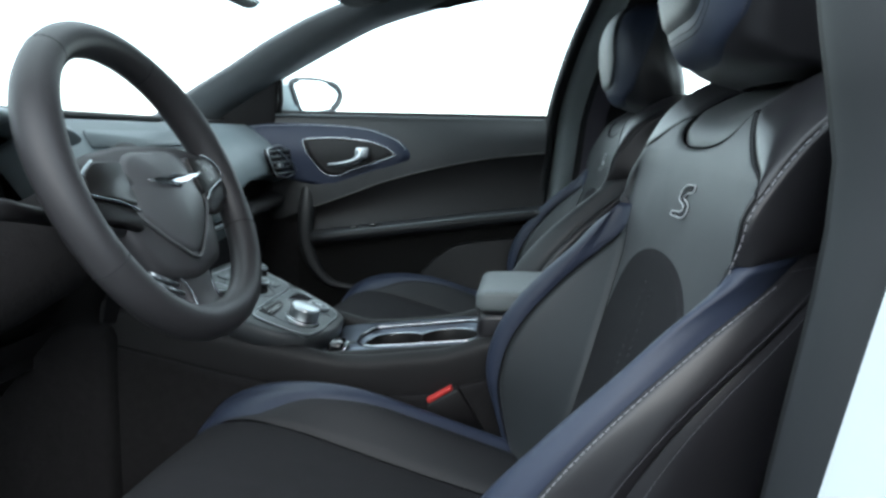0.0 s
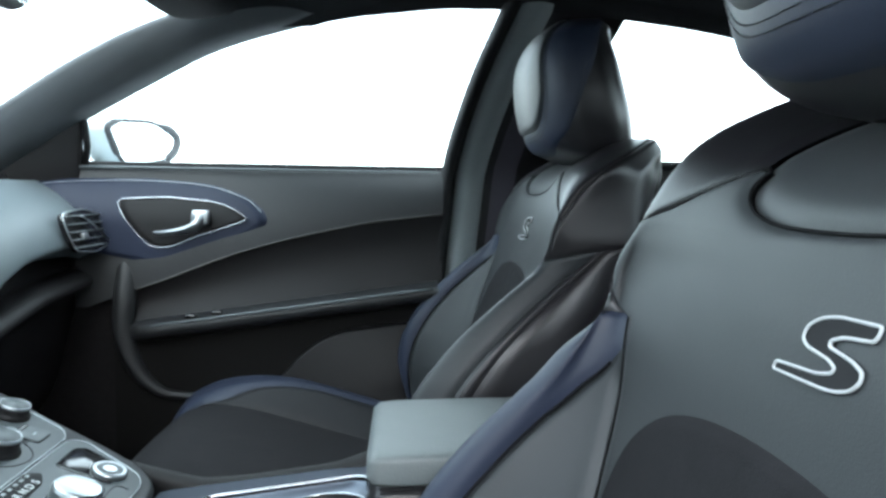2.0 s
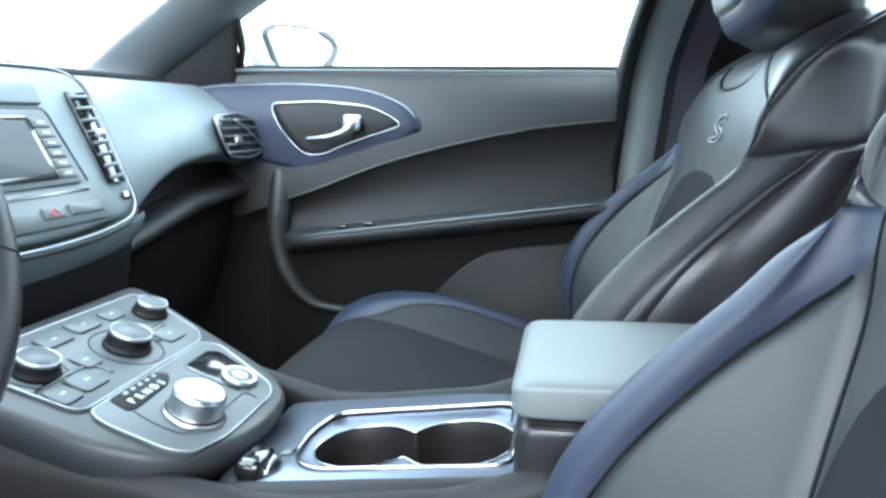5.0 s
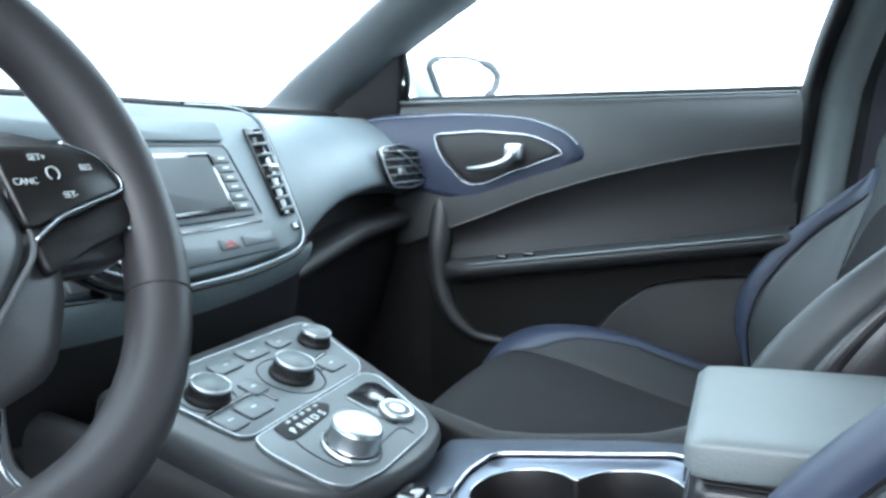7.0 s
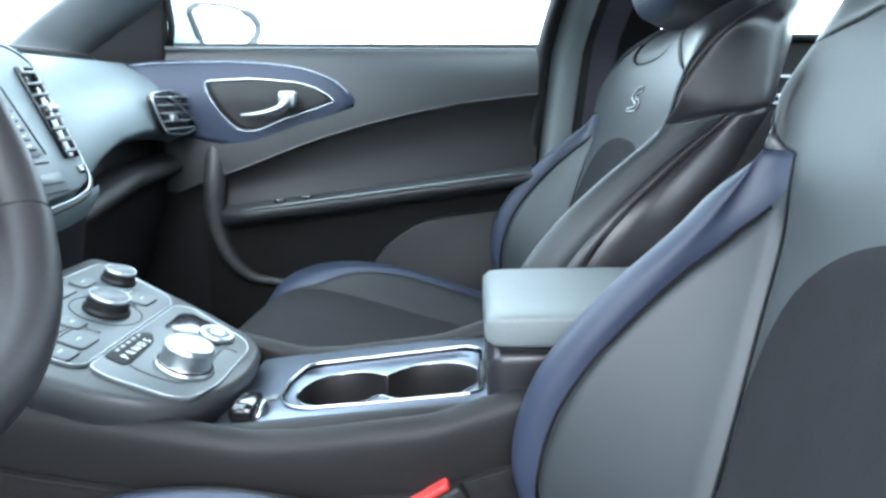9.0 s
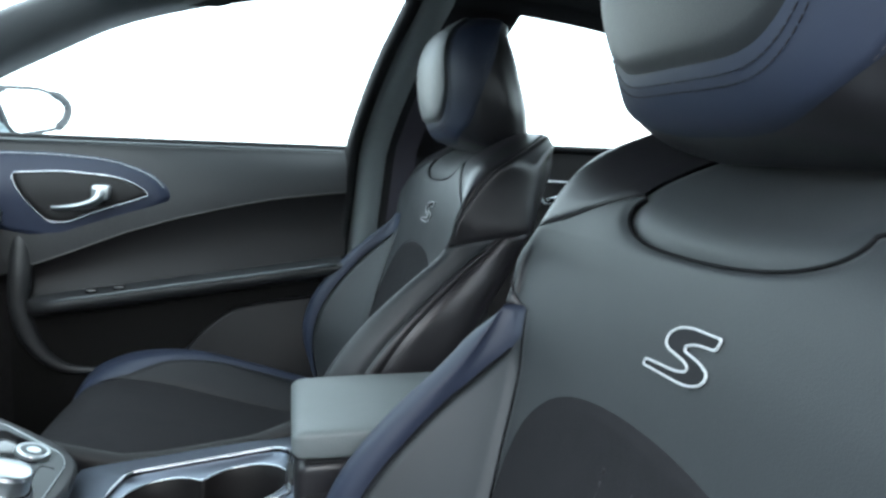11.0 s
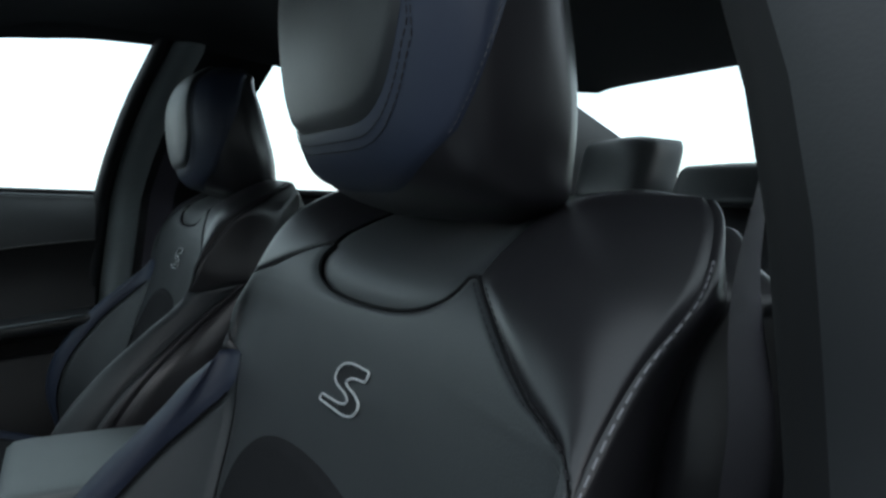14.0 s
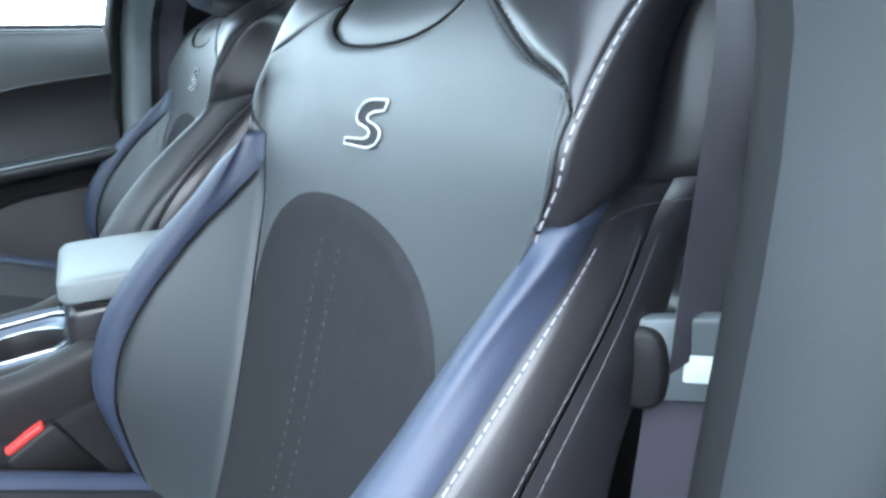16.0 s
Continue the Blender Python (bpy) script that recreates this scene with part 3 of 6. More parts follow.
part("handle_bezel", tube([(u, 0.668, v) for u, v in rounded([(0.25, 0.985), (0.33, 0.985), (0.35, 0.965), (0.27, 0.94)], 0.012)], 0.002, 8, loop=True), SATIN, rdoor)
part("door_handle", tube([(0.27, 0.655, 0.950), (0.30, 0.648, 0.958), (0.315, 0.65, 0.972)], 0.006), CHROME, rdoor)


def c_pillar(a, b):
    """From the rear door's window back to the edge of the rear screen."""
    lo = spline([(0.70, 1.045), (0.64, 1.11), (0.57, 1.17), (0.46, 1.215)], b)
    hi = spline([(1.24, 1.055), (1.08, 1.130), (0.93, 1.200), (0.80, 1.262)], b)
    x, z = lo[0] + (hi[0] - lo[0]) * a, lo[1] + (hi[1] - lo[1]) * a
    y = side_y(lo[1]) + (0.575 - side_y(lo[1])) * a
    return Vector((x, y, z))


structure("trim_c_pillar", grid(c_pillar, 12, 16), PILLAR, "dark trim beside the rear window", "pillar trim")
structure("trim_c_pillar_driver", grid(lambda a, b: Vector((c_pillar(a, b).x, 2 * MID - c_pillar(a, b).y, c_pillar(a, b).z)), 12, 16), PILLAR, "dark trim beside the rear window on the driver's side", "pillar trim")
structure("parcel_shelf", box((0.92, -0.56, 1.00), (1.40, 0.63, 1.045), 0.01), CARPET, "black carpeted shelf below the rear window", "parcel shelf")
structure("wall_side", box((0.70, 0.66, 0.30), (1.50, 0.70, 1.06)), BLACK_PLASTIC, "black side lining beside the rear seat", "side lining", False)
structure("wall_side_driver", box((0.18, -0.68, 0.30), (1.50, -0.64, 1.03)), BLACK_PLASTIC, "black rear door lining on the driver's side", "side lining", False)
structure("wall_back", box((1.46, -0.62, 0.30), (1.50, 0.70, 1.06)), BLACK_PLASTIC, "black bulkhead behind the rear seat", "bulkhead", False)


# driver's centre pillar with its belt
def driver_pillar(a, b):
    """Round the pillar's section from inside, past the door jamb, to the outside."""
    z = 0.34 + 0.96 * b
    prof = [(0.20, -0.655), (0.10, -0.632), (0.035, -0.618), (0.012, -0.624), (0.006, -0.645), (0.014, -0.672), (0.030, -0.690)]
    x, y = spline(prof, a)
    fwd = float(np.interp(z, [0.34, 0.80, 0.85, 0.91, 0.97, 1.00, 1.04, 1.08, 1.114, 1.14, 1.30], [-0.088, -0.020, -0.013, -0.004, 0.002, -0.003, -0.012, -0.015, -0.014, -0.005, 0.04]))
    y += 0.42 * max(0, z - 1.06)
    return Vector((x + fwd, y, z))


# one pillar in two colours, for its shaded inner face and sky-lit edge
structure("trim_b_pillar_driver", grid(lambda a, b: driver_pillar(0.64 * a, b), 18, 30), RUBBER, "centre pillar trim beside the driver's seat, coloured black for its shaded face", "pillar trim")
structure("trim_b_pillar_jamb", grid(lambda a, b: driver_pillar(0.64 + 0.36 * a, b), 10, 30), PILLAR_DARK, "edge of the centre pillar beside the door, coloured lighter for skylight", "pillar trim")
structure("body_pillar", grid(lambda a, b: Vector((0.030 + 0.012 * a - 0.20 * max(0, 1.02 - (0.1 + 1.2 * b)) + (0.12 if a > 0.6 else 0), -0.690 - 0.085 * min(1, a / 0.6) + 0.42 * max(0, 0.1 + 1.2 * b - 1.06), 0.1 + 1.2 * b)), 10, 30), PAINT,
          "white painted door jamb and body side", "body side")
structure("body_sill", box((-1.0, -0.80, 0.15), (1.4, -0.66, 0.40), 0.03), PAINT, "white painted door sill", "door sill")
structure("trim_scuff_plate", box((-0.95, -0.665, 0.385), (0.05, -0.60, 0.41), 0.008), BLACK_PLASTIC, "black plastic scuff plate along the sill", "scuff plate")
structure("trim_roof_rail_driver", tube([(-0.55, -0.47, 1.20), (-0.30, -0.43, 1.245), (0.0, -0.42, 1.27), (0.3, -0.43, 1.25), (0.7, -0.50, 1.17)], 0.035, 10), HEADLINER, "black cloth roof rail above the driver's door", "roof rail")


# ---- front seats ----
SEAT_Y = -0.333
# front x, height, seam half-width, crest x, crest half-width, side half-width, back x
BACK = [(-0.125, 0.545, 0.125, -0.128, 0.228, 0.250, 0.01), (-0.105, 0.60, 0.135, -0.153, 0.236, 0.258, 0.0), (-0.085, 0.65, 0.145, -0.168, 0.240, 0.262, -0.004),
        (-0.068, 0.70, 0.156, -0.180, 0.240, 0.262, 0.0), (-0.050, 0.76, 0.172, -0.165, 0.240, 0.262, 0.010), (-0.034, 0.82, 0.190, -0.120, 0.238, 0.257, 0.026),
        (-0.020, 0.87, 0.204, -0.066, 0.234, 0.240, 0.064), (-0.011, 0.905, 0.212, -0.026, 0.229, 0.224, 0.084), (-0.005, 0.93, 0.218, -0.014, 0.231, 0.215, 0.094),
        (0.000, 0.95, 0.220, -0.010, 0.230, 0.210, 0.097), (0.012, 0.99, 0.196, 0.020, 0.225, 0.204, 0.099), (0.028, 1.015, 0.178, 0.048, 0.223, 0.199, 0.101),
        (0.058, 1.036, 0.153, 0.084, 0.196, 0.184, 0.112), (0.082, 1.0490, 0.129, 0.109, 0.172, 0.165, 0.126), (0.099, 1.055, 0.112, 0.123, 0.153, 0.149, 0.136)]
BACK_Z = [r[1] for r in BACK]


def back_h(z):
    """The parameter at which the backrest's front reaches a height."""
    return float(np.interp(z, BACK_Z, np.arange(len(BACK)) / (len(BACK) - 1)))


def above(z):
    """0 on the bolsters, 1 over them."""
    t = min(max((z - 0.880) / 0.065, 0.0), 1.0)
    return t * t * (3 - 2 * t)


def neck_dip(y, z):
    """How far the top sinks between the shoulders, below the headrest."""
    return max(0.0, min(1.0, (z - 1.0) / 0.05)) * (0.003 * (y / 0.17) ** 2 + 0.020 * max(0.0, 1.0 - abs(y) / 0.112) ** 1.1)


def backrest_raw(u, h, fold=0.0):
    """The backrest's skin before it is drawn taut: u 0 at the middle of the front, 1 the bolster's inner seam, 2 to 3 the crest band, 4 the rear edge, 5 the middle of the back."""
    xf, z, a, xc, yc, w, xb = spline(BACK, h)
    s = -1 if u < 0 else 1
    q = abs(u)
    rows = [(0.0, xf + 0.004), (a * 0.5, xf + 0.002), (a, xf), (0.45 * a + 0.55 * yc, xf + 0.55 * (xc - xf)), (yc - 0.016, xc + 0.006), (yc + 0.002, xc), (0.4 * yc + 0.6 * w, xc + 0.016),
            (w, xc + min(0.055, 0.45 * (xb - xc))), (w - 0.022, xb - 0.012), (w - 0.075, xb + 0.012), (0.0, max(xb, 0.08) + 0.018)]
    if not fold:
        rows[6], rows[8], rows[9] = (0.54 * yc + 0.46 * w, xc + 0.022), (w - 0.010, xb - 0.012), (w - 0.060, xb + 0.012)
    k = above(z)
    if fold and u < 0:
        # towards the door the upper side stands as wide as its corner seam
        w += k * max(0.0, yc - 0.001 - w) * max(0.0, min(1.0, (1.045 - z) / 0.03))
    roll = max(0.0, min(1.0, (1.03 - z) / 0.03))
    if k > 0:
        # over the bolsters the side runs straight back from a corner seam, with a fold before its rear rim
        rear = float(np.interp(z, [0.90, 0.93, 0.97, 1.00, 1.05], [0.150, 0.166, 0.176, 0.186, 0.187]))
        soft = min(1.0, math.hypot(w - yc, xb - xc) / 0.085)
        m = lambda f, lift: (yc + (w - yc) * f + lift * soft, xc + (xb - xc) * f + lift * soft * 0.3)
        top = [rows[0], (a * 0.5, xf + 0.001), (a, xf - 0.004 * roll), (0.5 * (a + yc), 0.5 * (xf + xc) - 0.004 * roll), (yc, xc), m(0.24, 0.001 - 0.12 * fold), m(0.48, 0.002 - 0.65 * fold), m(0.72, -1.25 * fold), (w + 0.5 * fold, xb), (w - 0.040, rear - 0.37 * (w - 0.040)), (0.0, rear)]
        rows = [(p[0] + (q2[0] - p[0]) * k, p[1] + (q2[1] - p[1]) * k) for p, q2 in zip(rows, top)]
    if q * 2 < 2:
        y, x = spline(rows[:3], q)
    else:
        y, x = spline(rows[2:], (q * 2 - 2) / 8)
    if k > 0:
        ys, xs = spline(rows, q * 2 / 10)
        y, x = y + (ys - y) * k, x + (xs - x) * k
    crown = neck_dip(y, z)
    if fold and u > 0:
        # towards the console the bolster is raised, and the shoulder stood up beside the headrest, to fit the camera's
        # view
        side = min(1.0, q / 1.6) ** 2
        x -= 0.016 * side * math.exp(-((z - 0.900) / 0.026) ** 2)
        out = math.exp(-((z - 0.965) / 0.035) ** 2) * min(1.0, q / 1.9) ** 2 * min(1.0, (5.0 - q) / 2.0)
        wing = float(np.interp(z, [0.90, 0.95, 0.98, 1.03, 1.055], [0.0, 0.005, 0.011, 0.016, 0.010])) * max(0.0, min(1.0, (q - 0.6) / 1.0, (4.6 - q) / 1.6))
        x, y = x - wing, y + 0.009 * out
        crown -= 0.020 * min(1.0, max(0.0, (z - 0.98) / 0.04)) * min(1.0, max(0.0, (q - 0.6) / 0.9))
    if fold and u < 0:
        # towards the door the crest is lowered and flattened to fit the camera's view
        x += float(np.interp(z, [0.74, 0.80, 0.84, 0.87, 0.90, 0.93], [0.0, 0.015, 0.018, 0.011, 0.006, 0.0])) * max(0.0, min(1.0, (q - 1.0) / 0.7, (3.3 - q) / 1.1))
    crown += 0.019 * max(0.0, min(1.0, (z - 1.012) / 0.03)) * max(0.0, min(1.0, (q - 2.0) / 2.4))
    return Vector((x, SEAT_Y + s * y, z - crown))


def taut(surface, reach, nu, nh, su, sh):
    """The same skin drawn taut: sampled, smoothed along both ways (the shoulders' front more), and read off by cubic steps."""
    us, hs_ = np.linspace(-reach, reach, 2 * nu + 1), np.linspace(0, 1, nh + 1)
    raw = np.array([[surface(u, h) for h in hs_] for u in us])

    def blurred(net, sizes):
        for axis, sigma in zip((0, 1), sizes):
            n = int(3 * sigma) + 1
            w = np.exp(-0.5 * (np.arange(-n, n + 1) / sigma) ** 2)
            w /= w.sum()
            ends = [(n, n) if k == axis else (0, 0) for k in range(3)]
            # the ends are carried on straight, so that they stay where they are
            wide = np.pad(net, ends, mode="reflect", reflect_type="odd")
            net = sum(wk * np.take(wide, np.arange(k, k + net.shape[axis]), axis) for k, wk in enumerate(w))
        return net

    ramp = lambda x, lo, hi: (lambda t: t * t * (3 - 2 * t))(np.clip((x - lo) / (hi - lo), 0, 1))
    fine = blurred(raw, (su * nu / reach, sh * nh))
    soft = blurred(raw, (0.24 * nu / reach, 0.024 * nh))
    share = ((1 - ramp(np.abs(us), 1.75, 2.1))[:, None] * ramp(hs_, back_h(0.950), back_h(0.980))[None, :])[:, :, None]
    net = fine + (soft - fine) * share

    def weights(t):
        return np.array((-0.5 * t + t * t - 0.5 * t ** 3, 1 - 2.5 * t * t + 1.5 * t ** 3, 0.5 * t + 2 * t * t - 1.5 * t ** 3, -0.5 * t * t + 0.5 * t ** 3))

    net = np.pad(net, ((1, 1), (1, 1), (0, 0)), mode="reflect", reflect_type="odd")

    def skin(u, h):
        x = min(max((u + reach) / reach * nu, 0.0), 2 * nu - 1e-6)
        y = min(max(h * nh, 0.0), nh - 1e-6)
        i, j = int(x), int(y)
        return Vector(weights(y - j) @ np.tensordot(weights(x - i), net[i:i + 4, j:j + 4], 1))

    return skin


backrest = taut(backrest_raw, 5.0, 80, 126, 0.27, 0.022)
folded_backrest = taut(lambda u, h: backrest_raw(u, h, 0.022), 5.0, 80, 126, 0.12, 0.016)
HY, HI, HT = back_h(0.955), back_h(0.972), back_h(1.012)


def edge(h):
    """Half-width, in u, at which the front ends over the bolster: the shoulder's seam."""
    return float(np.interp(spline(BACK, h)[1], [0.884, 0.900, 0.93, 0.955], [1.0, 1.75, 1.95, 2.0]))


def edge_in(h):
    """The same on the passenger's side, where the bolster reaches higher."""
    return float(np.interp(spline(BACK, h)[1], [0.884, 0.914, 0.930, 0.955], [1.0, 1.02, 1.75, 2.0]))


def yoke(h):
    """Half-width, in u, of the front panel: it narrows to the neck."""
    if h <= HY:
        return edge(h)
    return float(np.interp(spline(BACK, h)[1], [0.955, 0.960, 0.966, 0.974, 0.983, 0.999, 1.012], [2.0, 1.75, 1.15, 0.96, 0.87, 0.73, 0.60]))


def yoke_in(h):
    """The same on the passenger's side, where the shoulder stands higher."""
    if h <= HI:
        return edge_in(h)
    return float(np.interp(spline(BACK, h)[1], [0.972, 0.976, 0.981, 0.987, 0.993, 1.003, 1.012], [2.0, 1.75, 1.25, 1.02, 0.90, 0.74, 0.60]))


def smile(a):
    """The front panel's top edge, dipping under the headrest."""
    t = min(1, abs(2 * a - 1) / 0.92)
    return back_h(0.983) + (HT - back_h(0.983)) * t ** 2.4


def arch(a):
    t = abs(2 * a - 1)
    return back_h(0.72) + (back_h(0.889) - back_h(0.72)) * math.sqrt(max(0, 1 - t ** 2.6))


def crest_in(h):
    """Inner seam of the crest, in u: the crest widens towards its top."""
    return float(np.interp(spline(BACK, h)[1], [0.64, 0.70, 0.74, 0.785, 0.82, 0.84, 0.865, 0.884, 0.892], [2.0, 1.87, 1.83, 1.75, 1.66, 1.58, 1.38, 1.12, 1.0]))


def brow(u):
    """Seam between the bolster and the upper side, falling towards the front panel."""
    return back_h(float(np.interp(abs(u), [1.0, 1.8, 2.4, 3.0, 4.2], [0.916, 0.914, 0.915, 0.920, 0.930] if u > 0 else [0.886, 0.893, 0.905, 0.912, 0.922])))


def inset_width(h):
    z = spline(BACK, h)[1]
    return float(np.interp(z, [0.55, 0.70, 0.80, 0.90], [0.98, 0.98, 0.99, 0.97]))


def seat(backrest, crest_end, crest_mat, crest_label):
    """A front seat. crest_end, crest_mat, crest_label: where the crest on the driver's side ends, in u, and its cover."""
    root = thing("front_seat", "charcoal leather sports seat with suede insert, navy bolster and stitched letter", "car seat", (0, SEAT_Y, 0.36), "front seats")
    part("back_panel", cushioned(backrest, lambda h: -yoke(h), yoke_in, 0.0, smile, 56, 170, 0.001, 0.003, 0.008), LEATHER, root, "charcoal leather front panel")
    part("back_insert", cushioned(backrest, lambda h: -inset_width(h), inset_width, 0.0, arch, 40, 44, 0.004, 0.0065, 0.010), SUEDE, root, "charcoal suede arched insert")
    part("neck_panel", cushioned(backrest, lambda h: -yoke(h), yoke_in, smile, 1.0, 36, 20, -0.001, 0.003, 0.008), LEATHER, root, "charcoal leather recess below the headrest")
    for s in (-1, 1):
        band = lambda v: (lambda h: s * v)
        part("shoulder_panel", cushioned(backrest, yoke_in if s > 0 else (lambda h: -2.0), (lambda h: 2.0) if s > 0 else (lambda h: -yoke(h)), HI if s > 0 else HY, 1.0, 24, 40, 0.001, 0.002, 0.006), LEATHER_BLACK, root, "black leather shoulder panel")
        side = lambda f: (lambda h: s * f(h))
        flat = lambda v: (lambda h: v)

        def strip(name, f0, f1, z0, z1, mat, label, n, m, rise=0.001, sink=0.004, reach=0.012):
            p, q = (side(f0), side(f1)) if s > 0 else (side(f1), side(f0))
            part(name, cushioned(backrest, p, q, z0, z1, n, m, rise, sink, reach), mat, root, label)

        def over(u0, u1):
            return (lambda a: brow(u0 + (u1 - u0) * a)) if s > 0 else (lambda a: brow(u1 + (u0 - u1) * a))

        strip("bolster_face", flat(1.0), crest_in, 0.0, over(1.0, 1.15), LEATHER, "charcoal leather bolster face", 20, 60, 0.0015, 0.006, 0.012)
        seam = 3.62 if s < 0 and crest_mat is NAVY else 3.45
        end, cover, name = (crest_end, crest_mat, crest_label) if s < 0 else (3.0, NAVY, "navy leather crest of the bolster")
        strip("bolster_crest", crest_in, flat(end), 0.0, over(1.15, end), cover, name, 22, 60, 0.001, 0.003, 0.008)
        strip("side_strip", flat(end), flat(seam), 0.0, over(end, seam), LEATHER_BLACK, "", 10, 54, 0.001, 0.003, 0.008)
        strip("side_panel", flat(seam), flat(4.3), 0.0, over(seam, 4.3), LEATHER_BLACK, "black leather side panel", 10, 54, 0.001, 0.002, 0.006)
        strip("upper_side", edge_in if s > 0 else edge, flat(4.6), over(1.8, 4.6), 1.0, LEATHER_BLACK, "black leather upper side", 30, 36, 0.001, 0.002, 0.006)

    def top(a, b):
        ends = [backrest(0.05 + 4.9 * a, 1.0), backrest(-0.05 - 4.9 * a, 1.0)]
        for e in ends:
            e.z += neck_dip(e.y - SEAT_Y, 1.055)
        q = ends[0].lerp(ends[1], b)
        q.z -= neck_dip(q.y - SEAT_Y, 1.055)
        return q

    part("top_panel", grid(top, 24, 24), LEATHER_BLACK, root, "black leather top of the backrest")
    part("seat_shell", grid(lambda a, b: backrest(4.2 + 1.6 * a if a < 0.5 else -(5.8 - 1.6 * a), b), 24, 40), BLACK_PLASTIC, root, "black back of the seat")

    # cushion: rows of x, middle height, crest height, seam half-width, crest half-width, side half-width
    pan = [(-0.548, 0.47, 0.47, 0.165, 0.22, 0.25), (-0.556, 0.53, 0.5367, 0.168, 0.224, 0.256), (-0.548, 0.585, 0.595, 0.17, 0.228, 0.262), (-0.52, 0.622, 0.6373, 0.172, 0.23, 0.265), (-0.47, 0.638, 0.662, 0.172, 0.232, 0.266), (-0.41, 0.632, 0.67, 0.17, 0.232, 0.266), (-0.34, 0.615, 0.664, 0.165, 0.232, 0.266), (-0.26, 0.595, 0.642, 0.158, 0.232, 0.266), (-0.18, 0.578, 0.618, 0.15, 0.232, 0.266), (-0.1, 0.565, 0.595, 0.14, 0.23, 0.264), (-0.04, 0.56, 0.58, 0.135, 0.228, 0.26)]

    def cushion(u, h):
        x, zc, zk, a, yc, w = spline(pan, h)
        s, q = (-1 if u < 0 else 1), abs(u)
        rows = [(0.0, zc + 0.006), (a * 0.5, zc + 0.004), (a, zc), (0.5 * (a + yc) - 0.002, zc + 0.68 * (zk - zc)), (yc - 0.018, zk - 0.004), (yc, zk), (yc + 0.020, zk - 0.014), (w, 0.5 * (zk + 0.46) + 0.03), (w, 0.47)]
        y, z = spline(rows[:3], q) if q < 1 else spline(rows[2:], (q - 1) / 3)
        return Vector((x, SEAT_Y + s * y, z))

    part("cushion_insert", cushioned(cushion, -0.98, 0.98, 0.0, 1.0, 30, 50, 0.001), SUEDE, root, "charcoal suede cushion insert")
    for s in (-1, 1):
        rim_in = lambda h: float(np.interp(h, [0.30, 0.42, 0.52, 0.65], [1.0, 1.15, 1.6, 1.95]))
        for name, f0, f1, mat in (("cushion_bolster", lambda h: 1.0, rim_in, LEATHER_MID), ("cushion_crest", rim_in, lambda h: 2.7, NAVY), ("cushion_side", lambda h: 2.7, lambda h: 4.0, LEATHER_BLACK)):
            lo, hi = (f0, f1) if s > 0 else ((lambda h, f=f1: -f(h)), (lambda h, f=f0: -f(h)))
            part(name, cushioned(cushion, lo, hi, 0.0, 1.0, 14, 60, 0.001, 0.003), mat, root)
    part("seat_base", box((-0.50, SEAT_Y - 0.24, 0.38), (0.02, SEAT_Y + 0.24, 0.50), 0.03), BLACK_PLASTIC, root, "black plastic seat base")
    for s in (-1, 1):
        part("seat_rail", box((-0.52, SEAT_Y + s * 0.19 - 0.02, 0.33), (0.05, SEAT_Y + s * 0.19 + 0.02, 0.385), 0.006), BLACK_PLASTIC, root)

    # headrest: height, half-width, front x, back x
    head = [(1.035, 0.070, 0.050, 0.082), (1.046, 0.103, 0.018, 0.100), (1.065, 0.113, -0.007, 0.103), (1.10, 0.121, -0.018, 0.100), (1.14, 0.124, -0.024, 0.091), (1.18, 0.122, -0.024, 0.081), (1.212, 0.113, -0.014, 0.071), (1.230, 0.096, 0.004, 0.070), (1.238, 0.062, 0.018, 0.058), (1.240, 0.02, 0.034, 0.050)]

    def headrest(u, h):
        """u 0 at the front's middle, 1 at the back's."""
        z, w, xf, xb = spline(head, h)
        t = u * math.pi
        c, s = math.cos(t), math.sin(t)
        k = 2 / 3.2
        y = w * math.copysign(abs(s) ** k, s)
        x = (xf + xb) / 2 - (xb - xf) / 2 * math.copysign(abs(c) ** k, c)
        x += 0.35 * y * y * max(-1.0, min(1.0, 2.2 * c))
        return Vector((x, SEAT_Y + y, z))

    def head_h(z):
        return float(np.interp(z, [r[0] for r in head], np.arange(len(head)) / (len(head) - 1)))

    def slant(h):
        """The seam of the band runs straight back as it rises."""
        f = float(np.interp(spline(head, h)[0], [1.03, 1.045, 1.08, 1.12, 1.16, 1.20, 1.24], [0.97, 0.90, 0.62, 0.28, -0.05, -0.36, -0.62]))
        return math.acos(math.copysign(abs(f) ** 1.6, f)) / math.pi

    band_lo = lambda a: head_h(1.050) + (head_h(1.080) - head_h(1.050)) * abs(2 * a - 1) ** 2.6
    rest = part("headrest", grid(lambda a, b: headrest(2 * a, b), 180, 40, close_a=True), LEATHER_BLACK, root, "black leather headrest")
    part("headrest_band", cushioned(headrest, lambda h: -slant(h), slant, band_lo, 0.97, 110, 40, 0.0024, 0.0022), NAVY, rest, "navy leather band")
    tab_lo = lambda a: head_h(1.082) + (head_h(1.135) - head_h(1.082)) * abs(2 * a - 1) ** 3.4
    part("headrest_tab", cushioned(headrest, -0.235, 0.235, tab_lo, head_h(1.237), 36, 30, 0.006, 0.005, 0.008), LEATHER, rest, "charcoal leather tab")
    for s in (-1, 1):
        part("headrest_post", tube([(0.086, SEAT_Y + s * 0.055, 1.00), (0.086, SEAT_Y + s * 0.055, 1.06)], 0.0065, 12), BLACK_PLASTIC, rest, "black headrest post")
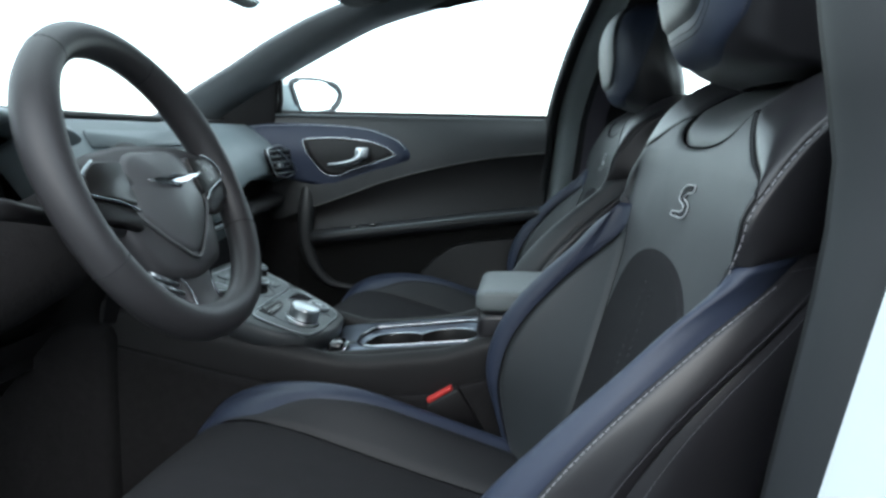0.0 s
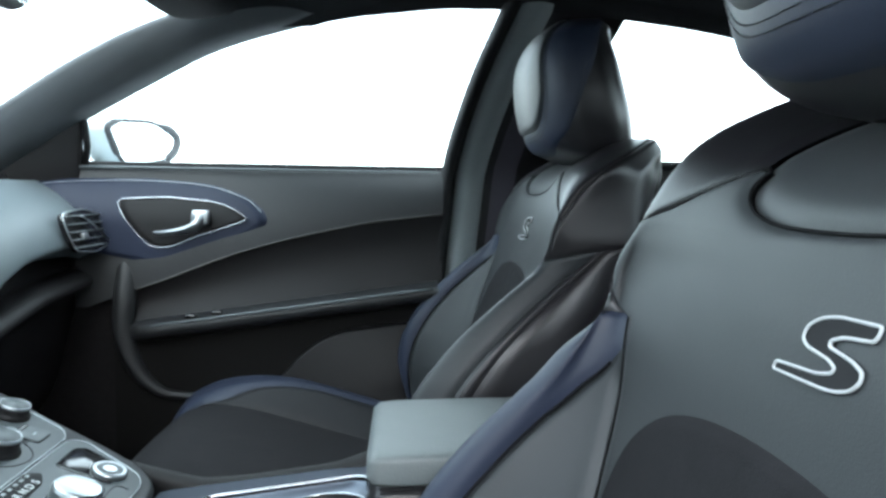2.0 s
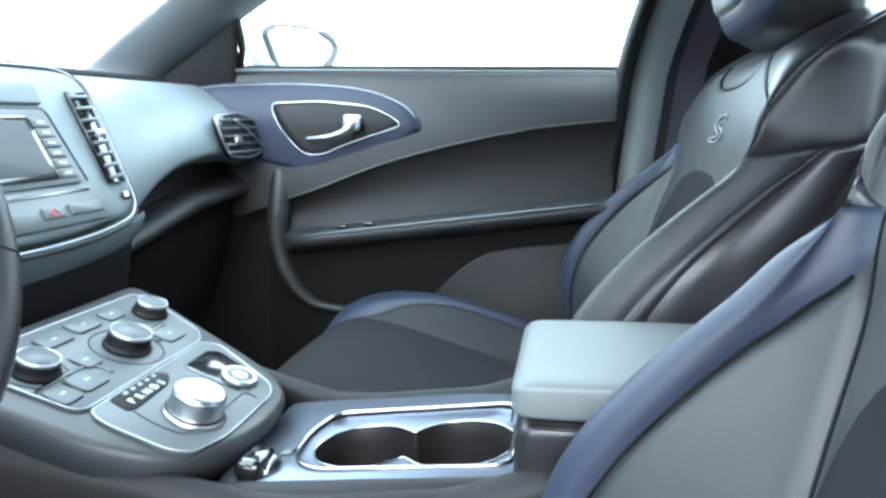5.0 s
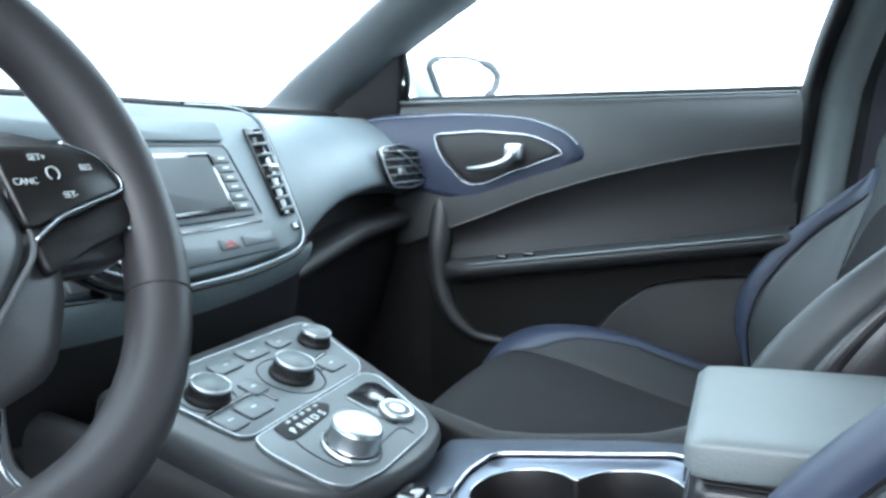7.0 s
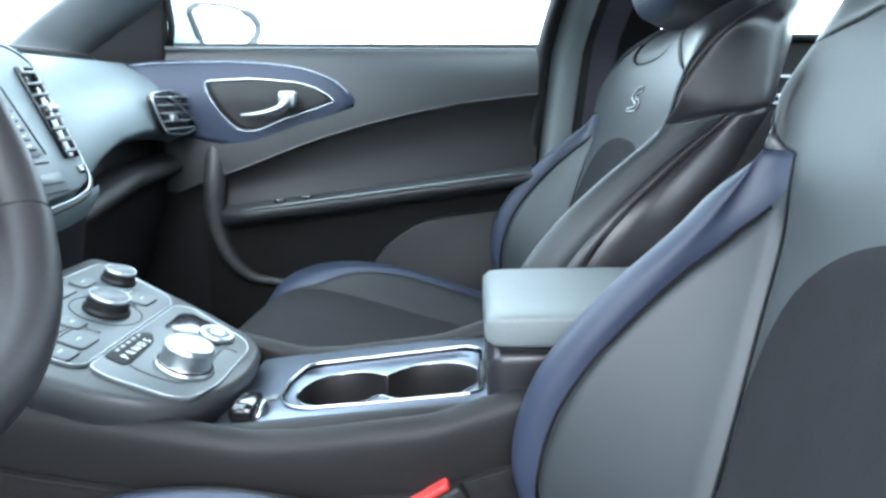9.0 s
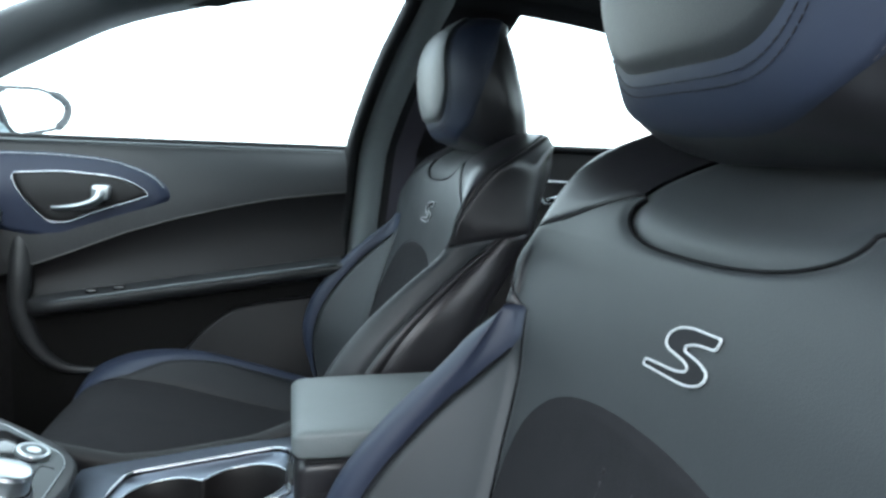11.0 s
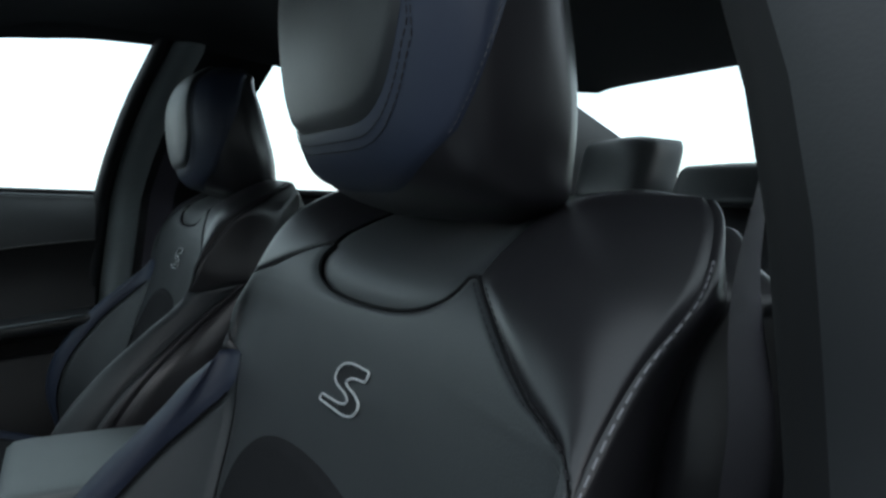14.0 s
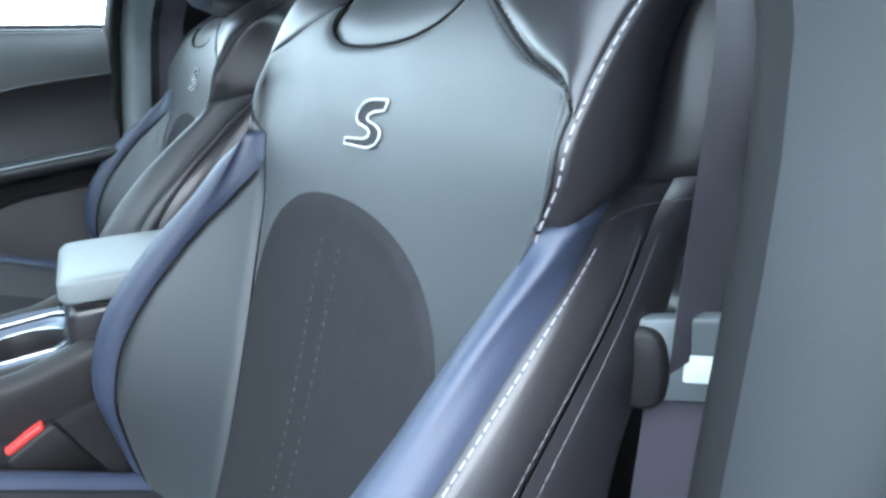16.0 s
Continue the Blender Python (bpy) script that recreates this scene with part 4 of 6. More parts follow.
        part("post_collar", lathe(frame_of((0.086, SEAT_Y + s * 0.055, 1.036), (1, 0, 0), (0, 1, 0)), [(0.016, 0), (0.016, 0.006), (0.012, 0.010), (0.007, 0.010)], 20), BLACK_PLASTIC, rest)

    # seams and stitching
    hs = lambda z0, z1, n=60: [back_h(z0) + (back_h(z1) - back_h(z0)) * i / n for i in range(n + 1)]

    def row(surface, path, mat=THREAD, length=0.0032, gap=0.0030, r=0.00035, label="", rise=0.0009, under=None):
        part("seam_thread", stitches(surface, path, bmesh.new(), length, gap, r, rise), mat, under or root, label, False)

    for s in (-1, 1):
        row(backrest, [(s * ((crest_end if s < 0 else 3.0) + 0.05), h) for h in hs(0.56, 0.905)], THREAD_PALE if s < 0 and crest_mat is NAVY else THREAD, 0.0036, 0.0014, 0.00042, label="grey stitching along the crest")
        row(backrest, [(s * (crest_in(h) - 0.05), h) for h in hs(0.58, 0.880)], THREAD_DARK, 0.0026, 0.0016, 0.00028)
        row(backrest, [(s * ((edge_in if s > 0 else edge)(h) + 0.06), h) for h in hs(0.920 if s > 0 else 0.892, 1.03)], THREAD_PALE if s < 0 and crest_mat is NAVY else THREAD, 0.0040, 0.0020, 0.00050, rise=0.0016, label="pale stitching along the shoulder seam")
        for d in (0.035, -0.03):
            row(backrest, [(s * ((yoke_in if s > 0 else yoke)(h) + d), h) for h in hs(0.976 if s > 0 else 0.96, 1.01)], THREAD_DARK, 0.004, 0.002, 0.0004)
        for d in (-0.05, 0.05):
            row(backrest, [(s * ((3.62 if s < 0 and crest_mat is NAVY else 3.45) + d), h) for h in hs(0.58, 0.905)], THREAD, 0.0036, 0.0010, 0.00028)
        row(backrest, [(s * (3.2 + 1.1 * i / 20), brow(s * (3.2 + 1.1 * i / 20)) - 0.006) for i in range(21)], THREAD, 0.0036, 0.0010, 0.00030)
        row(headrest, [(s * (slant(i / 60) - 0.012), i / 60) for i in range(16, 54)], THREAD, 0.0024, 0.0016, 0.0003, rise=0.003, under=rest)
        row(cushion, [(s * (rim_in(i / 60) - 0.06), i / 60) for i in range(16, 60)], THREAD_DARK, 0.003, 0.0015, 0.0004)
    for d in (0.0, 0.016):
        wide = 0.245 + 0.6 * d
        low = [(wide * (2 * i / 60 - 1), tab_lo(i / 60) - 0.014 - d) for i in range(2, 59)]
        left = [(-wide, 0.80 - (0.80 - low[0][1]) * i / 20) for i in range(20)]
        row(headrest, left + low + [(-u, h) for u, h in left[::-1]], THREAD_DARK, 0.0036, 0.0014, 0.00035, rise=0.003, under=rest)
    # dark bars along the seams, in place of the shade in their creases
    def crease(line, label=""):
        part("seam", tube([backrest(u, h) + Vector((0.0006, 0, 0)) for u, h in line], 0.0010, 6), CREASE, root, label)

    crease([(inset_width(arch(i / 60)) * (2 * i / 60 - 1), arch(i / 60)) for i in range(61)], "dark line painting the shade in the seam round the insert")
    crease([(-yoke(smile(i / 40)) + (yoke(smile(i / 40)) + yoke_in(smile(i / 40))) * i / 40, smile(i / 40)) for i in range(41)])
    for s in (-1, 1):
        crease([(s, h) for h in hs(0.56, 0.914 if s > 0 else 0.886)])
        crease([(s * crest_in(h), h) for h in hs(0.60, 0.880)])
        crease([(s * (yoke_in if s > 0 else yoke)(h), h) for h in hs(0.974 if s > 0 else 0.957, 1.012)])
    for k in (-0.04, 0.17):
        part("insert_rib", stitches(backrest, [(k, h) for h in hs(0.56, 0.862)], bmesh.new(), 0.004, 0.004, 0.0006, 0.0042), SUEDE_THREAD, root)

    # the stitched letter, drawn as an outline: across to the passenger's side, and up
    letter = [(-0.0375, 0.0148), (-0.0358, 0.0100), (-0.0170, 0.0085), (-0.0095, 0.0058), (-0.0100, 0.0032), (-0.0262, 0.0010), (-0.0335, -0.0018), (-0.0342, -0.0055), (-0.0300, -0.0105), (-0.0210, -0.0134), (-0.0130, -0.0143), (0.0265, -0.0153),
              (0.0252, -0.0112), (-0.0070, -0.0092), (-0.0155, -0.0068), (-0.0172, -0.0042), (-0.0120, -0.0020), (0.0055, 0.0002), (0.0102, 0.0032), (0.0090, 0.0084), (0.0015, 0.0122), (-0.0100, 0.0138)]

    def on_back(u, v, w=0.0):
        return backrest(0.0, back_h(0.936 + v)) + Vector((-0.0028 - w, u, 0))

    poly = rounded([(1.0 * (u + 0.0062) - 0.0062, v) for u, v in letter], 0.004, 3)
    part("letter_outline", tube([on_back(u, v) for u, v in poly], 0.0008, 6, loop=True), BADGE_THREAD, root, "silver embroidered outline of a letter S", False)
    part("letter_fill", slab(poly, lambda u, v, w: on_back(u, v, w - 0.003), 0.0028, 0.0005), THREAD_DARK, root, "black embroidered fill", False)
    return root


seat(folded_backrest, 3.2, NAVY, "navy leather crest of the bolster")
passenger_seat = seat(backrest, 3.28, LEATHER, "charcoal leather crest of the bolster")
passenger_seat.matrix_basis = pose(0.0, 0.405, 0.370)

# its headrest is shifted, deepened and flattened to fit the camera's view
for o in passenger_seat.children:
    if o.name.startswith("headrest"):
        o.matrix_basis = pose(0.016, 0.0, 1.031) @ Matrix.Diagonal((1.10, 1.0, 0.90, 1.0)) @ pose(0.0, 0.0, -1.045) @ o.matrix_basis


# ---- centre console ----
console = thing("centre_console", "dark centre console with grey control panel, chrome outlines and cup holder", "console", (-0.40, MID, 0.34))
PANEL_C = 0.050


def panel_place(x, y, w=0.0):
    """The sloping control panel: x along the car, y across, w above it."""
    n = Vector((0.33, 0, 1)).normalized()
    return Vector((x, y, 0.722 - 0.33 * (x + 0.45))) + n * w


def panel_frame(x, y):
    return frame_of(panel_place(x, y), (1, 0, -0.33), (0, 1, 0))


def console_wall(s):
    """One flank of the console with its top rail."""
    def f(a, b):
        x = -0.68 + 0.86 * a
        top = float(np.interp(x, [-0.68, -0.53, -0.43, -0.38, -0.34, -0.24, -0.18, 0.1], [0.765, 0.722, 0.700, 0.690, 0.692, 0.706, 0.728, 0.735]))
        half = float(np.interp(x, [-0.68, -0.55, -0.44, -0.38, -0.2, 0.2], [0.165, 0.135, 0.118, 0.112, 0.112, 0.11]))
        prof = [(0.024, -0.022), (0.022, -0.004), (0.012, 0.003), (0.002, -0.002), (-0.003, -0.014), (-0.003, -0.05), (0.0, -0.06), (-0.006, -0.075), (-0.006, -0.36)]
        inset, dz = spline(prof, b)
        return Vector((x, PANEL_C + s * (half - inset), top + dz))
    return f


for s in (-1, 1):
    part("side_rail", grid(lambda a, b: console_wall(s)(a, 0.66 * b), 60, 26), BLACK_PLASTIC, console, "dark grey rolled top rail of the console")
    # the footwell's shadow on the flank is put into this darker material
    part("side_wall", grid(lambda a, b: console_wall(s)(a, 0.66 + 0.34 * b), 60, 10), CARPET, console, "console flank below its seam, coloured black for the footwell's shade")
seam_bm = bmesh.new()
tube([console_wall(-1)(i / 60, 0.66) + Vector((0, -0.0015, 0)) for i in range(61)], 0.0012, 5, bm=seam_bm)
part("flank_seam", seam_bm, THREAD_DARK, console)

# control panel
outline = [(-0.618, -0.090), (-0.555, -0.082), (-0.470, -0.076), (-0.430, -0.056), (-0.408, 0.0), (-0.402, 0.050), (-0.408, 0.100), (-0.430, 0.126), (-0.470, 0.146), (-0.555, 0.176), (-0.618, 0.202)]
outline = rounded(outline, 0.02)
part("panel_bezel", slab(outline, lambda u, v, w: panel_place(u, v, w - 0.030), 0.030, 0.006), CONSOLE_GREY, console, "dark grey bezel")
upper_poly = rounded([(-0.604, -0.062), (-0.555, -0.0575), (-0.512, -0.054), (-0.5065, -0.045), (-0.5075, 0.128), (-0.518, 0.146), (-0.587, 0.174), (-0.600, 0.169)], 0.008)
lower_poly = rounded([(-0.504, -0.048), (-0.487, -0.0545), (-0.440, -0.054), (-0.426, -0.046), (-0.4175, -0.008), (-0.4175, 0.078), (-0.426, 0.099), (-0.492, 0.135), (-0.5045, 0.126)], 0.010)
for nm, poly in (("climate_plate", upper_poly), ("shifter_plate", lower_poly)):
    plate = part(nm, slab(poly, lambda u, v, w: panel_place(u, v, w - 0.002), 0.005, 0.001), PANEL_GREY, console, "satin grey plate")
    part("chrome_outline", tube([panel_place(u, v, 0.003) for u, v in poly], 0.00055, 6, loop=True), SATIN, plate, "chrome outline")


def knob(x, y, r, h, name, top_mat=SATIN):
    f = panel_frame(x, y)
    at = lambda u, v, w: f(u, v, w + 0.003)
    skirt = part(name, lathe(at, [(r * 1.12, 0), (r * 1.12, 0.003), (r * 1.04, 0.0040), (r * 1.01, 0.005), (r, 0.006), (r * 0.97, h - 0.004), (r * 0.93, h - 0.001)], 36), BLACK_PLASTIC if top_mat is SATIN else SATIN, console, "ribbed rotary knob")
    part("knob_cap", lathe(at, [(r * 0.985, h - 0.003), (r * 0.985, h - 0.0012), (r * 0.95, h), (r * 0.92, h + 0.0002), (r * 0.91, h - 0.0006)], 36), top_mat, skirt, "bright rim of the knob")
    part("knob_face", lathe(at, [(r * 0.92, h - 0.0008), (r * 0.90, h - 0.0001), (0.001, h + 0.0004)], 28), PANEL_GREY, skirt, "grey face of the knob")
    return skirt


knob(-0.566, 0.140, 0.0150, 0.0135, "fan_knob")
knob(-0.541, 0.061, 0.0185, 0.0165, "temperature_knob")
knob(-0.560, -0.029, 0.0165, 0.0140, "mode_knob")
shift = panel_frame(-0.449, 0.001)
dial = part("shift_dial", lathe(lambda u, v, w: shift(u, v, w + 0.003), [(0.0248, 0), (0.0248, 0.002), (0.0236, 0.004), (0.0212, 0.0045), (0.0206, 0.006), (0.0203, 0.0165), (0.0208, 0.0185), (0.0206, 0.0205)], 48), SATIN, console, "satin chrome rotary shifter")
part("dial_groove", lathe(lambda u, v, w: shift(u, v, w + 0.003), [(0.0232, 0.0035), (0.0232, 0.0048), (0.0207, 0.0050)], 48), BLACK_PLASTIC, dial, "dark groove round the dial")
part("dial_top", lathe(lambda u, v, w: shift(u, v, w + 0.003), [(0.0206, 0.0203), (0.0194, 0.0221), (0.017, 0.0227), (0.001, 0.0229)], 48), SATIN, dial, "bright dial top")
pane_poly = rounded([(-0.503, -0.026), (-0.485, -0.030), (-0.4825, -0.022), (-0.4855, 0.030), (-0.4935, 0.045), (-0.5035, 0.036)], 0.005)
gate = part("gear_display", slab(pane_poly, lambda u, v, w: panel_place(u, v, w + 0.003), 0.0012, 0.0004), RUBBER, console, "black gear display")
for i, c in enumerate("PRNDS"):
    words(c, frame_of(panel_place(-0.4895, -0.0165 + 0.0105 * i, 0.0045), (-0.03, 1, 0.01), (-1, -0.03, 0.33)), 0.0100, WHITE, gate, depth=0.0002)
for i in range(5):
    y0 = -0.012 + 0.0100 * i
    part("gear_lamp", slab([(-0.5005, y0), (-0.4980, y0), (-0.4980, y0 + 0.0045), (-0.5005, y0 + 0.0045)], lambda u, v, w: panel_place(u, v, w + 0.0042), 0.0006, 0.0001), LABEL_INK, gate)
part("card_slot", slab(rounded([(-0.492, 0.066), (-0.493, 0.110), (-0.485, 0.120), (-0.441, 0.102), (-0.440, 0.062)], 0.006), lambda u, v, w: panel_place(u, v, w + 0.0026), 0.0012, 0.0005), PIANO, console, "gloss black slot")
coin = panel_frame(-0.449, 0.082)
brake = part("brake_switch", lathe(lambda u, v, w: coin(u, v, w + 0.0034), [(0.0165, 0), (0.0165, 0.004), (0.0150, 0.0058), (0.0125, 0.0052)], 32), SATIN, console, "bright round parking brake switch")
part("switch_face", lathe(lambda u, v, w: coin(u, v, w + 0.0034), [(0.0130, 0.0040), (0.0120, 0.0054), (0.001, 0.0050)], 28), PANEL_GREY, brake, "grey face of the switch")
part("plate_seam", tube([panel_place(x, y, 0.0032) for x, y in smooth_path([(-0.482, -0.026), (-0.470, -0.030), (-0.452, -0.031), (-0.440, -0.026), (-0.4365, 0.0), (-0.436, 0.03), (-0.4355, 0.062), (-0.424, 0.064)], 40)], 0.0006, 5), THREAD_DARK, console)
for x, y, dx, dy in ((-0.5835, 0.024, 0.0085, 0.017), (-0.586, 0.066, 0.0090, 0.017), (-0.5845, 0.106, 0.0080, 0.013), (-0.5315, 0.113, 0.0105, 0.014), (-0.5280, -0.043, 0.0110, 0.011), (-0.5290, -0.013, 0.0110, 0.015), (-0.548, 0.014, 0.010, 0.010)):
    button = part("climate_button", slab(rounded([(x - dx, y - dy), (x + dx, y - dy), (x + dx, y + dy), (x - dx, y + dy)], 0.005), lambda u, v, w: panel_place(u, v, w + 0.003), 0.0020, 0.0008), PANEL_GREY, console, "grey climate button")
    part("button_gap", tube([panel_place(u, v, 0.0034) for u, v in rounded([(x - dx, y - dy), (x + dx, y - dy), (x + dx, y + dy), (x - dx, y + dy)], 0.005)], 0.0006, 5, loop=True), THREAD_DARK, button)
    part("button_mark", slab([(x - 0.0009, y - 0.003), (x + 0.0009, y - 0.003), (x + 0.0009, y + 0.003), (x - 0.0009, y + 0.003)], lambda u, v, w: panel_place(u, v, w + 0.0048), 0.0004, 0.0001), LABEL_INK, button, "pale mark")
part("dark_recess", tube([panel_place(x, y, 0.0034) for x, y in smooth_path([(-0.5415, -0.056), (-0.5435, -0.030), (-0.5435, 0.000), (-0.538, 0.012), (-0.524, 0.014)], 24)], 0.0022, 6, flat=0.4), PIANO, console, "dark recess round the switches")
part("dark_recess", tube([panel_place(x, y, 0.0034) for x, y in smooth_path([(-0.529, 0.094), (-0.540, 0.098), (-0.5455, 0.112), (-0.546, 0.128)], 18)], 0.0022, 6, flat=0.4), PIANO, console, "dark recess round the switches")
part("knob_ring", tube([panel_frame(-0.541, 0.061)(0.031 * math.cos(k / 24 * math.pi), 0.031 * math.sin(k / 24 * math.pi), 0.003) for k in range(48)], 0.0007, 5, loop=True), THREAD_DARK, console)
part("knob_ring", tube([panel_frame(-0.560, -0.029)(0.024 * math.cos(k / 24 * math.pi), 0.024 * math.sin(k / 24 * math.pi), 0.003) for k in range(48)], 0.0007, 5, loop=True), THREAD_DARK, console)

# cup holder tray
def tray_place(x, y, w=0.0):
    return Vector((x, y, 0.690 + 0.12 * (x + 0.37) + w))


R1, R2, C1, C2, CY = 0.0415, 0.0455, -0.322, -0.246, 0.046
meet = ((C2 - C1) ** 2 + R1 ** 2 - R2 ** 2) / (2 * (C2 - C1))
ang, ang_2 = math.acos(meet / R1) * 0.86, math.acos((C2 - C1 - meet) / R2) * 0.86
cups = []
for k in range(33):
    t = ang + (2 * math.pi - 2 * ang) * k / 32
    cups.append((C1 + R1 * math.cos(t), CY + R1 * math.sin(t)))
for k in range(33):
    t = -math.pi + ang_2 + (2 * math.pi - 2 * ang_2) * k / 32
    cups.append((C2 + R2 * math.cos(t), CY + R2 * math.sin(t)))
rim_poly = rounded([(-0.372, 0.020), (-0.374, 0.060), (-0.364, 0.101), (-0.215, 0.110), (-0.200, 0.098), (-0.200, -0.006), (-0.210, -0.012), (-0.345, -0.012), (-0.362, -0.002)], 0.012, 6)


def by_angle(poly, n=96):
    c = Vector((-0.284, CY))
    segs = list(zip(poly, poly[1:] + poly[:1]))
    out = []
    for k in range(n):
        t = 2 * math.pi * k / n
        d = Vector((math.cos(t), math.sin(t)))
        best = 0.0
        for p, q in segs:
            p, q = Vector(p) - c, Vector(q) - c
            e = q - p
            den = d.x * e.y - d.y * e.x
            if abs(den) > 1e-12:
                s = (p.x * e.y - p.y * e.x) / den
                r = (p.x * d.y - p.y * d.x) / den
                if -1e-6 <= r <= 1 + 1e-6 and s > best:
                    best = s
        out.append(tuple(c + d * best))
    return out


tray_poly = rounded([(-0.418, -0.028), (-0.418, 0.138), (-0.17, 0.145), (-0.17, -0.028)], 0.008, 3)
o, r_, c_ = by_angle(tray_poly), by_angle(rim_poly), by_angle(cups)
for _ in range(5):
    # the waist between the cups is rounded
    c_ = [tuple((Vector(c_[i - 1]) + 2 * Vector(c_[i]) + Vector(c_[(i + 1) % len(c_)])) / 4) for i in range(len(c_))]


def ring(rows):
    bm = bmesh.new()
    vs = [[bm.verts.new(tray_place(u, v, w)) for u, v in poly] for poly, w in rows]
    n = len(vs[0])
    for a, b in zip(vs, vs[1:]):
        for i in range(n):
            bm.faces.new((a[i], a[(i + 1) % n], b[(i + 1) % n], b[i]))
    return bm


shrink = lambda poly, k: [tuple(Vector((-0.284, CY)) + (Vector(p) - Vector((-0.284, CY))) * k) for p in poly]
part("tray_surround", ring([(o, -0.03), (o, 0.0), (r_, 0.001)]), BRUSHED, console, "satin blue-grey tray surround")
part("tray_plate", ring([(shrink(r_, 0.99), -0.002), (shrink(r_, 0.96), -0.005), (shrink(c_, 1.02), -0.006)]), BRUSHED, console, "satin blue-grey plate round the cups")
part("tray_insert", ring([(shrink(c_, 1.03), -0.0065), (c_, -0.009), (shrink(c_, 0.98), -0.02), (shrink(c_, 0.94), -0.060), (shrink(c_, 0.90), -0.066), (shrink(c_, 0.05), -0.066)]), BLACK_PLASTIC, console, "black double cup holder")
part("tray_lip", tube([tray_place(-0.46 + 0.30 * i / 20, -0.0395, -0.006 - 0.010 * max(0, 3 - i) / 3) for i in range(21)], 0.0120, 12), BLACK_PLASTIC, console, "black soft lip beside the tray")
part("cup_ring", tube([tray_place(u, v, -0.0055) for u, v in shrink(c_, 1.02)], 0.0011, 6, loop=True), CHROME, console, "chrome ring round the cups")
part("tray_rim", tube([tray_place(u, v, 0.002) for u, v in rim_poly], 0.0018, 8, loop=True), CHROME, console, "chrome rim round the cup holder")
for x, t in ((C1 + 0.012, 0.9), (C2 + 0.004, 1.6)):
    part("cup_finger", box((x - 0.006, CY - 0.034, 0.655), (x + 0.006, CY - 0.020, 0.682), 0.003), RUBBER, console, "rubber cup grip")
part("console_floor", box((-0.66, -0.03, 0.52), (0.10, 0.13, 0.60)), BLACK_PLASTIC, console)
part("socket_hood", box((-0.405, -0.026, 0.680), (-0.383, 0.010, 0.702), 0.006), PIANO, console, "gloss black hooded socket")
part("socket_trim", tube([(-0.382, -0.020, 0.690), (-0.380, -0.006, 0.698), (-0.382, 0.008, 0.690)], 0.0022, 8), CHROME, console)
part("latch_tongue", slab(rounded([(-0.385, 0.016), (-0.375, 0.016), (-0.375, 0.028), (-0.385, 0.028)], 0.002), lambda u, v, w: tray_place(u, v, w + 0.001), 0.002, 0.0005), PANEL_GREY, console)


def armrest_skin(a, b, x0, y_half, z_mid, z_half):
    """A padded block, rounded all over: a along the car, b round it."""
    x = x0 + (0.162 - x0) * a
    ends = (1 - abs(2 * a - 1) ** 22) ** 0.4 if 0 < a < 1 else 0
    t = 2 * math.pi * b
    k = 2 / 7.5
    cy, cz = math.cos(t), math.sin(t)
    y = 0.034 + y_half * (0.90 + 0.10 * ends) * math.copysign(abs(cy) ** k, cy)
    zz = math.copysign(abs(cz) ** k, cz)
    z = z_mid + z_half * (0.60 + 0.40 * ends) * zz + 0.004 * math.sin(math.pi * a)
    return Vector((x, y, z))


def lid_block(*size):
    bm = grid(lambda a, b: armrest_skin(1 - a, b, *size), 60, 56)
    for end in (0.0, 1.0):
        bm.faces.new([bm.verts.new(armrest_skin(end, k / 56, *size)) for k in range(56)])
    bmesh.ops.remove_doubles(bm, verts=bm.verts[:], dist=1e-5)
    return bm


lid = thing("console_armrest", "charcoal leather padded armrest lid on the console", "armrest", (-0.02, 0.034, 0.70))
PAD, BASE = (-0.199, 0.084, 0.7735, 0.0145), (-0.1965, 0.0825, 0.733, 0.028)
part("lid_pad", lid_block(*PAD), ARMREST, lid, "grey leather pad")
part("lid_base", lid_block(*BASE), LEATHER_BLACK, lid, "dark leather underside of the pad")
for z in (0.7615, 0.7575):
    part("lid_stitching", tube([(-0.1985, 0.034 - 0.076 + 0.152 * i / 30, z) for i in range(31)], 0.0006, 5), THREAD_DARK, lid)
    part("lid_stitching", tube([(-0.188 + 0.34 * i / 60, 0.034 - 0.0835, z) for i in range(61)], 0.0006, 5), THREAD_DARK, lid)
part("lid_body", box((-0.178, -0.042, 0.60), (0.16, 0.11, 0.715), 0.012), BLACK_PLASTIC, lid, "black plastic bin below the lid")
part("lid_latch", box((-0.203, 0.012, 0.700), (-0.188, 0.060, 0.716), 0.004), BLACK_PLASTIC, lid)

# buckle
buckle = thing("seat_belt_buckle", "black seat belt buckle with a red button beside the driver's seat", "buckle", (-0.22, -0.065, 0.58))
bf = frame_of((-0.240, -0.066, 0.652), (0.032, 0.002, 0.020), (0, 1, 0.1))
part("buckle_body", slab(rounded([(-0.024, -0.014), (0.026, -0.014), (0.026, 0.014), (-0.024, 0.014)], 0.004), lambda u, v, w: bf(u, v, w - 0.075), 0.075, 0.004), BLACK_PLASTIC, buckle)
part("release_button", slab(rounded([(-0.019, -0.010), (0.018, -0.010), (0.018, 0.010), (-0.019, 0.010)], 0.003), bf, 0.005, 0.001), RED, buckle, "red release button")
part("buckle_stalk", tube([bf(0, 0, -0.07), (-0.19, -0.075, 0.50), (-0.17, -0.08, 0.40)], 0.012, 8), BLACK_PLASTIC, buckle)

# ---- dashboard ----
dash = thing("dashboard", "dark vinyl dashboard with a chrome-edged centre stack and vents", "dashboard", (-0.9, MID, 0.75))
